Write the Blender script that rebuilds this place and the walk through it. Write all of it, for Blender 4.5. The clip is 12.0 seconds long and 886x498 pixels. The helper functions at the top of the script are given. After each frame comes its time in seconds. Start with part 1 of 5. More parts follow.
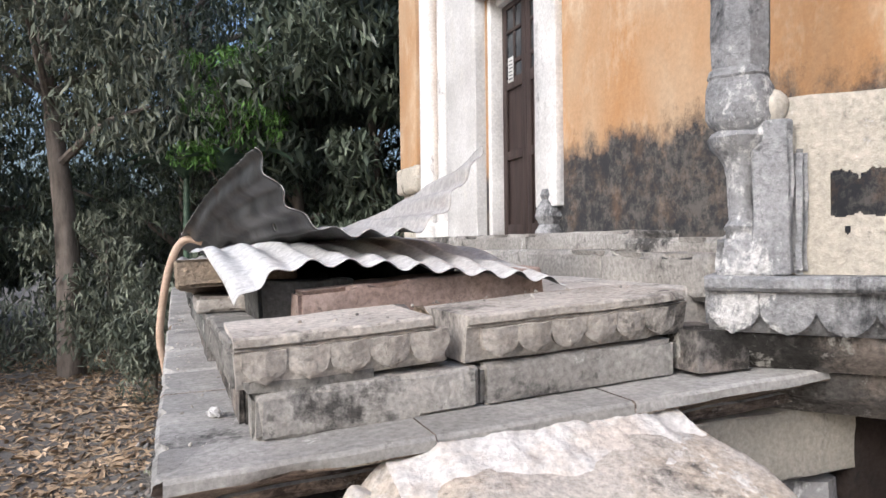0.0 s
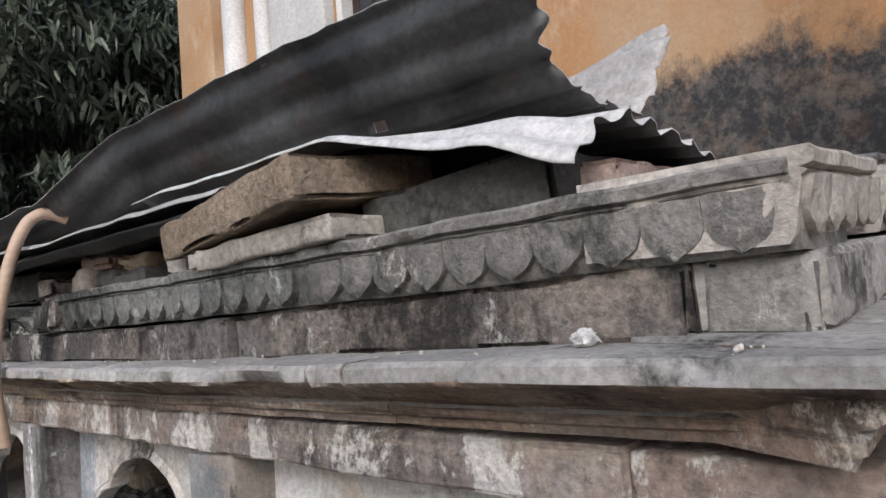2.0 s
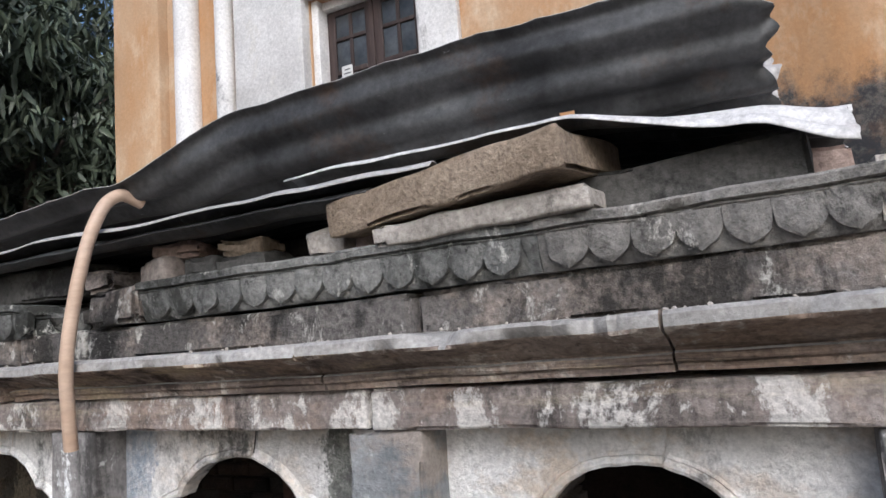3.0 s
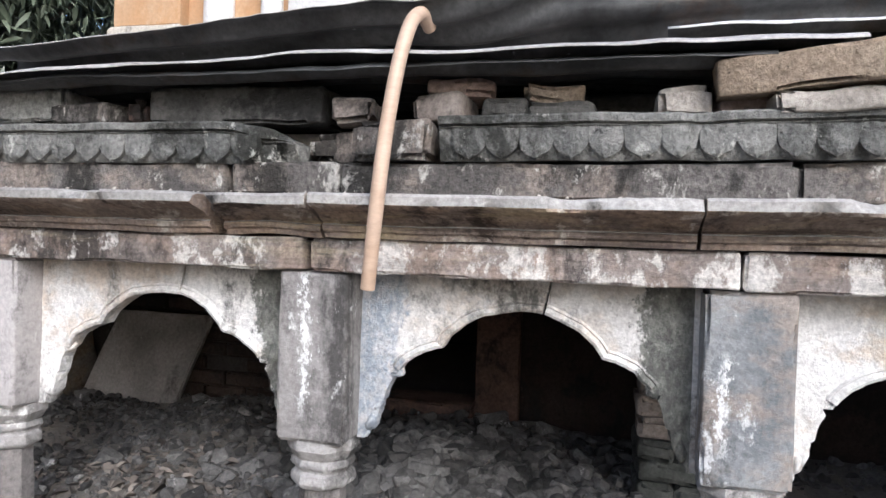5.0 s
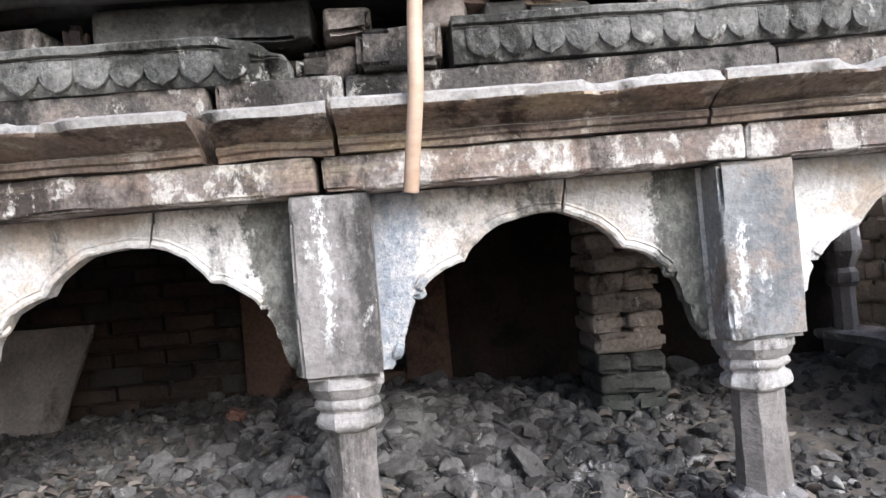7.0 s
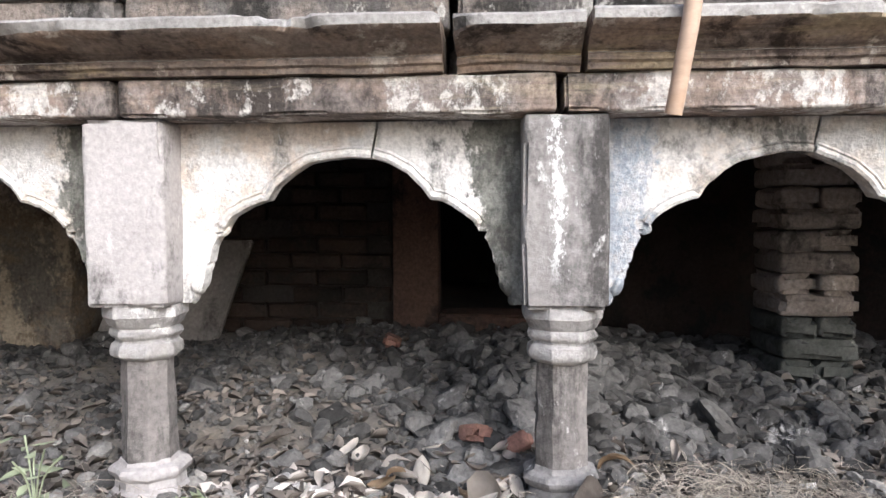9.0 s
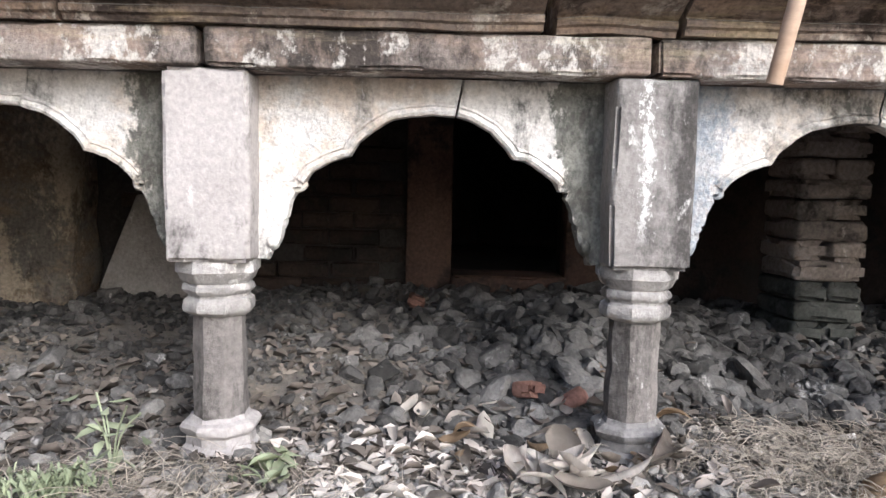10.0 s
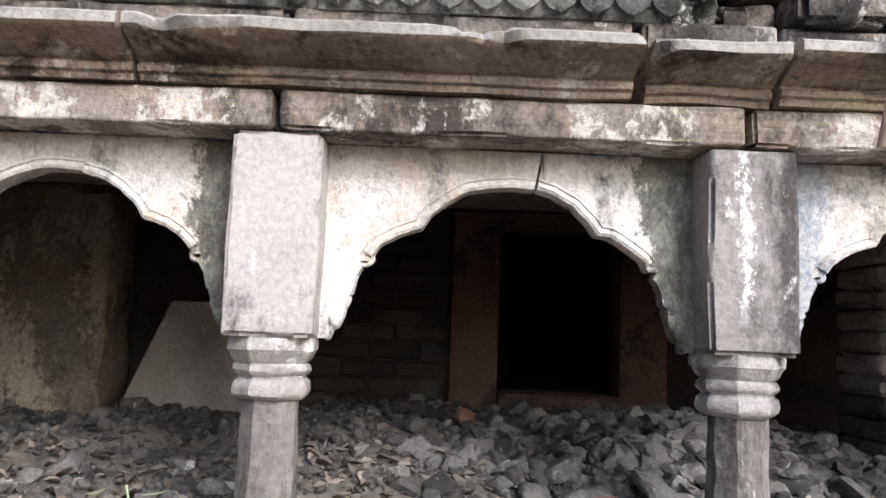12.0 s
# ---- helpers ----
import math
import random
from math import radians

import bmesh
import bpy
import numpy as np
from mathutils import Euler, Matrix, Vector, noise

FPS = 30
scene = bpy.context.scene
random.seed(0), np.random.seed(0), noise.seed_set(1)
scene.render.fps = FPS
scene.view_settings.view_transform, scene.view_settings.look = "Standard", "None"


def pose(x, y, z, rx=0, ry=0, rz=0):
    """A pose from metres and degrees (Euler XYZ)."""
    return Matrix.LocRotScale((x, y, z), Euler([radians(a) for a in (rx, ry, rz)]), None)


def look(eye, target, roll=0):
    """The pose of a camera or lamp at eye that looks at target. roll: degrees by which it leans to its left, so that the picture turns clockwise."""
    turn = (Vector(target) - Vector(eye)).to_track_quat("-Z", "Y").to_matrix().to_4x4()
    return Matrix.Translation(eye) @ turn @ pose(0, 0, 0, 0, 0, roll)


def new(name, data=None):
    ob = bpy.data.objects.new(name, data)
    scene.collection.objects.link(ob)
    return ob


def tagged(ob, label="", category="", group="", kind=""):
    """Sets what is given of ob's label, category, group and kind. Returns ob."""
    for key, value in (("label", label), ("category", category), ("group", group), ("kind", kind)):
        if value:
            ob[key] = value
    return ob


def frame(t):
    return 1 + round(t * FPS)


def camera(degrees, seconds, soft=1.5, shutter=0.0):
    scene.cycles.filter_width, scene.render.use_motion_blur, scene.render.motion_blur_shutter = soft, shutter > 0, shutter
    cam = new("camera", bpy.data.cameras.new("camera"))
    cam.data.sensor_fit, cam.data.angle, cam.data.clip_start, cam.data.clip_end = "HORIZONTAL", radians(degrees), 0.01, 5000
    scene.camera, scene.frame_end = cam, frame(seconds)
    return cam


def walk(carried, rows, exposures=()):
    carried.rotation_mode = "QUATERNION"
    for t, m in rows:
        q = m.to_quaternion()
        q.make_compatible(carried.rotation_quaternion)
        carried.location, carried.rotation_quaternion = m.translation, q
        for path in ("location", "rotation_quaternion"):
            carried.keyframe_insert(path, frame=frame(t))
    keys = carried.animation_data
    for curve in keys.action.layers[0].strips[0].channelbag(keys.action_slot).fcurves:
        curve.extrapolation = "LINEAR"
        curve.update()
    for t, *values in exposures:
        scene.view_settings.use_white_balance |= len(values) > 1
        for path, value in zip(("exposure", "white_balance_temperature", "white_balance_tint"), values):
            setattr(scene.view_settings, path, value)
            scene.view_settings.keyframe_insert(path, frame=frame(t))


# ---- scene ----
U = 0.8  # metres per plan unit; the plan below is laid out in plan units
cam = camera(65.3, 12.0)
PATH = [
    (0, (-0.084, 0.111, 1.609), (0.637, 1.976, 1.594), -0.7),
    (0.3, (-0.308, 0.445, 1.523), (0.515, 2.267, 1.47), 1.1),
    (0.5, (-0.421, 0.67, 1.479), (0.467, 2.462, 1.427), 0.8),
    (1, (-0.682, 1.238, 1.421), (0.489, 2.854, 1.286), -2.0),
    (1.5, (-0.986, 1.72, 1.271), (0.38, 3.181, 1.28), -3.35),
    (2, (-1.357, 2.215, 1.063), (0.157, 3.515, 1.204), -4.7),
    (2.5, (-1.787, 2.669, 1.004), (-0.14, 3.768, 1.291), -4.8),
    (3, (-2.197, 3.255, 0.885), (-0.432, 4.161, 1.133), -4.3),
    (3.5, (-2.305, 3.875, 0.78), (-0.503, 4.742, 0.759), -1.2),
    (3.7, (-2.322, 4.058, 0.722), (-0.504, 4.887, 0.614), 0.0),
    (5.3, (-2.929, 5.606, 0.713), (-0.957, 5.933, 0.65), 1.0),
    (5.5, (-2.953, 5.831, 0.716), (-0.966, 5.977, 0.539), -0.2),
    (6, (-2.845, 6.158, 0.615), (-0.85, 6.18, 0.479), -2.5),
    (6.5, (-2.814, 6.204, 0.387), (-0.817, 6.089, 0.376), 0.3),
    (6.7, (-2.854, 6.237, 0.332), (-0.858, 6.124, 0.291), -3.5),
    (8.3, (-2.828, 6.602, -0.122), (-0.845, 6.542, 0.138), -2.3),
    (8.5, (-2.789, 6.702, -0.062), (-0.81, 6.658, 0.223), -1.5),
    (9, (-2.71, 6.921, 0.149), (-0.717, 7.046, 0.047), -0.3),
    (9.5, (-2.715, 7.29, 0.06), (-0.721, 7.399, -0.058), 2.1),
    (10, (-2.75, 7.553, 0.127), (-0.762, 7.491, -0.078), 1.2),
    (10.5, (-2.687, 7.611, 0.209), (-0.697, 7.518, 0.027), 1.2),
    (11, (-2.466, 7.708, 0.265), (-0.467, 7.709, 0.319), -3.9),
    (11.5, (-2.414, 7.79, 0.039), (-0.425, 7.714, 0.236), -5.4),
    (12, (-2.504, 7.8, -0.179), (-0.517, 7.786, 0.046), 2.2),
]
EXPOSURES = [(0, 0.52, 5720, 10), (1.0, 0.34, 5820, 10), (1.7, 0.05, 5720, 10), (2.0, -0.06, 5620, 10), (2.5, 0.12, 5580, 10), (3.0, 0.15, 5480, 10), (3.7, 0.33, 5420, 10), (5.3, 0.7, 5480, 10), (6.7, 0.92, 5500, 10), (8.3, 1.0, 5580, 10), (9.5, 0.92, 5650, 10), (12.0, 0.91, 5680, 10)]
walk(cam, [(t, look(Vector(eye) * U, Vector(target) * U, roll)) for t, eye, target, roll in PATH], EXPOSURES)

# ---- light ----
world = bpy.data.worlds.new("sky")
scene.world = world
world.use_nodes = True
sky = world.node_tree.nodes.new("ShaderNodeTexSky")
sky.sky_type = "NISHITA"
sky.sun_disc = False
sky.sun_elevation, sky.sun_rotation = radians(34), radians(239)
sky.air_density, sky.dust_density, sky.ozone_density = 1.0, 5.0, 1.0
world.node_tree.nodes["Background"].inputs[1].default_value = 0.15
world.node_tree.links.new(sky.outputs[0], world.node_tree.nodes["Background"].inputs[0])
sun = new("sun", bpy.data.lights.new("sun", "SUN"))
sun.data.energy, sun.data.angle, sun.data.color = 1.2, radians(25), (1.0, 0.97, 0.93)
sun.matrix_world = look((-7, -4.2, 5.5), (0, 0, 0))


# ---- materials ----
class Nodes:
    def __init__(self, name, rough=0.9, metal=0.0):
        self.mat = bpy.data.materials.new(name)
        self.mat.use_nodes = True
        self.t = self.mat.node_tree
        self.b = self.t.nodes["Principled BSDF"]
        self.b.inputs["Roughness"].default_value = rough
        self.b.inputs["Metallic"].default_value = metal
        self.b.inputs["Specular IOR Level"].default_value = 0.3
        geo = self.t.nodes.new("ShaderNodeNewGeometry")
        self.pos = geo.outputs["Position"]
        self.island = geo.outputs["Random Per Island"]

    def link(self, a, b):
        self.t.links.new(a, b)

    def scaled(self, sx, sy, sz, off=0.0):
        m = self.t.nodes.new("ShaderNodeMapping")
        m.inputs["Scale"].default_value = (sx, sy, sz)
        m.inputs["Location"].default_value = (off, off * 0.7, off * 1.3)
        self.link(self.pos, m.inputs["Vector"])
        return m.outputs[0]

    def noise(self, scale, detail=6, rough=0.6, vec=None, dist=0.0):
        n = self.t.nodes.new("ShaderNodeTexNoise")
        n.inputs["Scale"].default_value, n.inputs["Detail"].default_value = scale, detail
        n.inputs["Roughness"].default_value, n.inputs["Distortion"].default_value = rough, dist
        self.link(vec or self.pos, n.inputs["Vector"])
        return n.outputs[0]

    def ramp(self, fac, *stops):
        r = self.t.nodes.new("ShaderNodeValToRGB")
        els = r.color_ramp.elements
        while len(els) < len(stops):
            els.new(0.5)
        for e, (p, c) in zip(els, stops):
            e.position = p
            e.color = (c, c, c, 1) if isinstance(c, (int, float)) else (*c, 1)
        self.link(fac, r.inputs[0])
        return r.outputs[0]

    def mix(self, fac, a, b, blend="MIX"):
        m = self.t.nodes.new("ShaderNodeMix")
        m.data_type, m.blend_type = "RGBA", blend
        for sock, v in ((m.inputs[0], fac), (m.inputs[6], a), (m.inputs[7], b)):
            if hasattr(v, "links"):
                self.link(v, sock)
            elif isinstance(v, (int, float)):
                sock.default_value = v
            else:
                sock.default_value = (*v, 1)
        return m.outputs[2]

    def calc(self, op, a, b=0.0):
        m = self.t.nodes.new("ShaderNodeMath")
        m.operation = op
        for sock, v in zip(m.inputs, (a, b)):
            if hasattr(v, "links"):
                self.link(v, sock)
            else:
                sock.default_value = v
        return m.outputs[0]

    def axis(self, i):
        s = self.t.nodes.new("ShaderNodeSeparateXYZ")
        self.link(self.pos, s.inputs[0])
        return s.outputs[i]

    def varied(self, col, amount=0.25):
        info = self.t.nodes.new("ShaderNodeObjectInfo")
        v = self.calc("ADD", self.calc("MULTIPLY", info.outputs["Random"], amount), 1 - amount / 2)
        return self.mix(1.0, col, v, "MULTIPLY")

    def bump(self, height, strength=0.4, dist=0.01):
        b = self.t.nodes.new("ShaderNodeBump")
        b.inputs["Strength"].default_value, b.inputs["Distance"].default_value = strength, dist
        self.link(height, b.inputs["Height"])
        self.link(b.outputs[0], self.b.inputs["Normal"])

    def done(self, col):
        self.link(col, self.b.inputs["Base Color"])
        return self.mat


def weathered(name, lo, hi, dark=(0.05, 0.047, 0.043), pale=(0.62, 0.6, 0.56), darkness=0.5, paleness=0.5, warm=None,
              rough=0.92, bump=0.5, streak=0.45, off=0.0, vary=0.2, stain=None, spot=3.4, pit=0.7,
              grain=0.0, drip=None, pieces=0.0):
    """Old stone or lime: two-tone body, black lichen, pale lime bloom, an optional warm stain, grit."""
    n = Nodes(name, rough)
    big = n.noise(1.9, 6, 0.62, n.scaled(1, 1, 1, off))
    body = n.mix(n.ramp(big, (0.38, 0.0), (0.62, 1.0)), lo, hi)
    if warm:
        body = n.mix(n.ramp(n.noise(2.6, 8, 0.68, n.scaled(1, 1, 1.4, off + 9)), (0.47, 0.0), (0.57, 0.85)), body, warm)
    fine = n.noise(26, 8, 0.75, n.scaled(1, 1, 0.8, off + 2))
    black = n.calc("ADD", n.calc("MULTIPLY", n.noise(2.4, 9, 0.66, n.scaled(1, 1, streak, off + 3), 0.5), 0.75), n.calc("MULTIPLY", fine, 0.25))
    body = n.mix(n.ramp(black, (0.6 - 0.2 * darkness, 0.0), (0.68 - 0.2 * darkness, 0.92)), body, dark)
    bloom = n.calc("ADD", n.calc("MULTIPLY", n.noise(spot, 9, 0.7, n.scaled(1, 1, 0.6, off + 17), 0.4), 0.68), n.calc("MULTIPLY", fine, 0.32))
    body = n.mix(n.ramp(bloom, (0.64 - 0.17 * paleness, 0.0), (0.68 - 0.17 * paleness, 0.92)), body, pale)
    if grain:
        # bedding of the stone: thin dark and ochre seams along the course
        seam = n.noise(2.2, 10, 0.7, n.scaled(1.5, 0.4, 9, off + 37), 0.3)
        body = n.mix(n.ramp(seam, (0.5, 0.0), (0.64, grain)), body, dark)
        body = n.mix(n.ramp(n.noise(1.7, 9, 0.72, n.scaled(1.5, 0.6, 7, off + 47), 0.3), (0.55, 0.0), (0.66, grain * 0.8)), body, tuple(c * f for c, f in zip(pale, (0.9, 0.82, 0.6))))
    if drip:
        # lime run: (y, half width, top, bottom)
        y, half, top, low = drip
        wander = n.calc("MULTIPLY", n.calc("SUBTRACT", n.noise(2.3, 4, 0.6, n.scaled(0.2, 0.2, 1, off)), 0.5), 2.2 * half)
        d = n.calc("DIVIDE", n.calc("ABSOLUTE", n.calc("ADD", n.calc("SUBTRACT", n.axis(1), y), wander)), half)
        d = n.calc("ADD", d, n.calc("MULTIPLY", n.calc("SUBTRACT", n.noise(55, 8, 0.8, n.scaled(1, 1, 0.6, off + 7)), 0.5), 9.0))
        run_ = n.calc("MULTIPLY", n.ramp(d, (0.1, 0.9), (0.5, 0.0)), n.ramp(n.calc("SUBTRACT", n.axis(2), low - 0.05), (0.0, 0.0), (0.12, 1.0)))
        run_ = n.calc("MULTIPLY", run_, n.ramp(n.calc("SUBTRACT", top + 0.05, n.axis(2)), (0.0, 0.0), (0.05, 1.0)))
        body = n.mix(run_, body, (0.78, 0.78, 0.77))
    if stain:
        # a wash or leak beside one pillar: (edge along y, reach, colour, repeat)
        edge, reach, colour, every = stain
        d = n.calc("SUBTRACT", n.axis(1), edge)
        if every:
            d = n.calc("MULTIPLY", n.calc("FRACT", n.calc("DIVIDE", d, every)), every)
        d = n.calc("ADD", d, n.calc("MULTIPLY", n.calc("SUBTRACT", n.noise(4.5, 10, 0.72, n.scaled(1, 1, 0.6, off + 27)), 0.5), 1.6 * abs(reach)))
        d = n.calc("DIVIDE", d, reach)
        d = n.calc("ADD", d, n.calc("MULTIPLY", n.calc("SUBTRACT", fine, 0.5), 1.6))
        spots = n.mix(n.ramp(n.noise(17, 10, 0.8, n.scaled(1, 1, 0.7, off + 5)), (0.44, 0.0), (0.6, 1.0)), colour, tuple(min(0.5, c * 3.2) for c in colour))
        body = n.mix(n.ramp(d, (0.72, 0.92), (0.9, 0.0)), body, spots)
    if pieces:
        body = n.mix(1.0, body, n.calc("ADD", n.calc("MULTIPLY", n.island, pieces), 1 - pieces / 2), "MULTIPLY")
    grit = n.noise(46, 6, 0.7)
    body = n.mix(0.35 + 0.7 * pit, body, n.ramp(grit, (0.3, 0.5), (0.7, 1.38)), "MULTIPLY")
    pits = n.ramp(n.noise(21, 5, 0.65), (0.3, 0.3), (0.37, 1.0))
    body = n.mix(pit, body, pits, "MULTIPLY")
    n.bump(n.calc("ADD", n.calc("MULTIPLY", n.noise(9, 8, 0.65), 1.6), grit), bump * 1.3, 0.012)
    return n.done(n.varied(body, vary))


M_STONE = weathered("grey sandstone", (0.34, 0.307, 0.27), (0.55, 0.505, 0.452), darkness=0.24, paleness=0.25, streak=1.0)
M_TOP = weathered("trodden grey stone", (0.45, 0.418, 0.38), (0.58, 0.543, 0.5), darkness=0.12, paleness=0.1, streak=1.0, bump=0.4, pit=0.45)
M_STEP = weathered("cracked worn step stone", (0.27, 0.252, 0.23), (0.44, 0.415, 0.38), darkness=0.42, paleness=0.25, streak=1.0, bump=0.6, off=7)
M_LIP = weathered("worn grey cornice top", (0.27, 0.257, 0.24), (0.41, 0.392, 0.368), darkness=0.16, paleness=0.25, pale=(0.52, 0.5, 0.48), streak=1.0, bump=0.35, pit=0.5, off=3)
M_FRIEZE = weathered("lichened frieze stone", (0.13, 0.13, 0.122), (0.27, 0.265, 0.245), dark=(0.035, 0.035, 0.03), darkness=0.5, paleness=0.46, pale=(0.46, 0.45, 0.41), streak=0.8, bump=0.9, spot=7, pit=0.9)
M_FRIEZE_NEAR = weathered("dusty frieze stone", (0.15, 0.142, 0.13), (0.285, 0.268, 0.243), dark=(0.045, 0.043, 0.038), darkness=0.46, paleness=0.35, pale=(0.48, 0.455, 0.41), streak=0.8, bump=0.7)
M_COURSE = weathered("sooty course stone", (0.1, 0.092, 0.085), (0.24, 0.22, 0.203), dark=(0.03, 0.028, 0.025), pale=(0.46, 0.44, 0.4), darkness=0.62, paleness=0.47, warm=(0.28, 0.235, 0.2), streak=0.6, off=5, spot=8, pit=0.9, bump=0.8)
M_CORNICE = weathered("brown cornice stone", (0.17, 0.135, 0.113), (0.36, 0.292, 0.242), dark=(0.04, 0.028, 0.023), pale=(0.55, 0.49, 0.42), darkness=0.44, paleness=0.56, warm=(0.34, 0.25, 0.185), streak=2.4, off=11, grain=0.85, bump=0.7)
M_LINTEL = weathered("lime-streaked lintel stone", (0.24, 0.205, 0.185), (0.39, 0.34, 0.312), dark=(0.05, 0.044, 0.04), pale=(0.7, 0.67, 0.63), darkness=0.46, paleness=0.78, warm=(0.32, 0.245, 0.2), streak=0.6, off=21, grain=0.35)
M_PLASTER = weathered("white lime plaster", (0.66, 0.636, 0.602), (0.75, 0.732, 0.705), dark=(0.15, 0.146, 0.135), pale=(0.76, 0.75, 0.73), darkness=0.3, paleness=0.42, pit=0.32, warm=(0.58, 0.5, 0.42), streak=0.7, off=31, vary=0.05, bump=0.75)
M_PLASTER_CLEAN = weathered("peeling white lime plaster", (0.68, 0.66, 0.63), (0.77, 0.755, 0.73), dark=(0.2, 0.195, 0.18), pale=(0.8, 0.79, 0.77), darkness=0.12, paleness=0.4, pit=0.25, warm=(0.56, 0.47, 0.37), streak=0.7, off=35, vary=0.05, bump=0.75)
M_PILLAR = weathered("grey pillar stone", (0.21, 0.2, 0.195), (0.36, 0.345, 0.335), dark=(0.06, 0.058, 0.056), pale=(0.76, 0.75, 0.73), darkness=0.5, paleness=0.43, streak=0.22, off=41, bump=0.35, spot=4.5, pit=0.2)
M_PILLAR_RUN = weathered("grey pillar stone with a lime run", (0.2, 0.187, 0.178), (0.33, 0.312, 0.298), dark=(0.06, 0.056, 0.053), pale=(0.6, 0.59, 0.57), darkness=0.4, paleness=0.3, streak=0.22, off=44, bump=0.4, spot=4.5, pit=0.25, drip=(6.635 * U, 0.024, 0.5 * U, -0.08 * U))
M_PILLAR_BLUISH = weathered("blue-grey washed pillar stone", (0.19, 0.2, 0.208), (0.4, 0.405, 0.405), dark=(0.055, 0.056, 0.058), pale=(0.66, 0.665, 0.66), darkness=0.45, paleness=0.44, streak=0.3, off=46, bump=0.45, spot=4.0, pit=0.3, warm=(0.34, 0.29, 0.25), drip=(4.84 * U, 0.026, 0.25 * U, -0.1 * U))
M_SHAFT = weathered("worn dark shaft stone", (0.17, 0.155, 0.145), (0.3, 0.278, 0.262), dark=(0.06, 0.055, 0.05), pale=(0.5, 0.48, 0.46), darkness=0.42, paleness=0.22, streak=0.2, off=48, bump=0.5, pit=0.3)
M_COLLAR = weathered("limewashed collar stone", (0.3, 0.285, 0.272), (0.46, 0.44, 0.42), dark=(0.09, 0.085, 0.08), pale=(0.7, 0.685, 0.66), darkness=0.34, paleness=0.6, streak=0.8, off=49, bump=0.5, pit=0.3)
M_PILLAR_PALE = weathered("limewashed pillar stone", (0.34, 0.316, 0.304), (0.43, 0.405, 0.392), pale=(0.56, 0.54, 0.52), darkness=0.16, paleness=0.33, spot=6, streak=0.4, off=43, bump=0.25, pit=0.2)
M_BUFF = weathered("buff building stone", (0.27, 0.207, 0.147), (0.41, 0.327, 0.243), darkness=0.24, paleness=0.3, pale=(0.5, 0.43, 0.35), streak=1.0, off=51, bump=0.9)
M_PINK = weathered("pinkish sandstone", (0.3, 0.22, 0.185), (0.4, 0.31, 0.27), darkness=0.2, paleness=0.15, streak=1.0, off=53)
M_BRICK = weathered("dusty old brick", (0.17, 0.14, 0.122), (0.3, 0.26, 0.23), dark=(0.03, 0.027, 0.025), pale=(0.4, 0.37, 0.34), darkness=0.4, paleness=0.3, streak=1.0, off=61, vary=0.4)
M_BRICK_PALE = weathered("dusty pale brick", (0.23, 0.195, 0.17), (0.36, 0.312, 0.28), dark=(0.05, 0.045, 0.042), pale=(0.55, 0.5, 0.46), darkness=0.22, paleness=0.3, streak=1.0, off=63, vary=0.35)
# brick of the cellar's back wall: shade indoors painted into the colour
M_BRICK_SHADED = weathered("brick darkened for cellar shade", (0.027, 0.019, 0.0155), (0.055, 0.039, 0.032), dark=(0.02, 0.018, 0.017), pale=(0.075, 0.058, 0.048), darkness=0.5, paleness=0.2, streak=1.0, off=65, vary=0.6)
M_BRICK_SOOTY = weathered("soot-stained pier brick", (0.075, 0.078, 0.07), (0.15, 0.152, 0.14), dark=(0.03, 0.03, 0.027), pale=(0.36, 0.34, 0.3), darkness=0.45, paleness=0.25, streak=1.0, off=67, vary=0.4)
M_REDSTONE = weathered("red stone door surround", (0.075, 0.045, 0.036), (0.12, 0.075, 0.06), dark=(0.02, 0.018, 0.016), darkness=0.4, paleness=0.1, streak=1.0, off=71)
M_INPLASTER = weathered("flaking inner plaster", (0.12, 0.109, 0.095), (0.21, 0.19, 0.166), dark=(0.04, 0.035, 0.028), pale=(0.4, 0.34, 0.26), darkness=0.42, paleness=0.74, warm=(0.22, 0.165, 0.112), streak=0.9, off=81, spot=1.9)
# soot plus the shade under the sheets, both in the colour
M_DARK = weathered("sooty stone darkened with shade", (0.038, 0.037, 0.034), (0.1, 0.096, 0.088), dark=(0.02, 0.019, 0.018), pale=(0.24, 0.225, 0.2), darkness=0.45, paleness=0.2, streak=1.0, off=87)
# near-black tone that stands for the cellar's lack of light
M_CELLAR_SHADE = weathered("masonry painted near black for shade", (0.02, 0.018, 0.017), (0.04, 0.036, 0.034), darkness=0.5, paleness=0.0, pale=(0.05, 0.045, 0.04), off=85)
# one rubble in two tones: cellar shade and daylight at the front painted in
M_RUBBLE_SHADED = weathered("dusty rubble stone, cellar shade in its tone", (0.06, 0.057, 0.054), (0.135, 0.13, 0.125), dark=(0.03, 0.028, 0.026), darkness=0.34, paleness=0.32, pale=(0.36, 0.348, 0.335), streak=1.0, off=91, vary=0.3, pieces=1.1)
M_RUBBLE_LIT = weathered("rubble with daylight in its tone", (0.19, 0.18, 0.168), (0.36, 0.345, 0.325), darkness=0.25, paleness=0.4, pale=(0.56, 0.545, 0.525), streak=1.0, off=93, vary=0.3, pieces=0.9)
M_REDBRICK = weathered("broken red brick", (0.26, 0.14, 0.11), (0.34, 0.2, 0.16), darkness=0.1, paleness=0.2, streak=1.0, off=95)
M_BALCONY = weathered("limewashed grey carved stone", (0.2, 0.2, 0.205), (0.38, 0.375, 0.375), dark=(0.06, 0.06, 0.062), pale=(0.66, 0.645, 0.625), darkness=0.4, paleness=0.44, streak=0.3, off=101, bump=0.8)
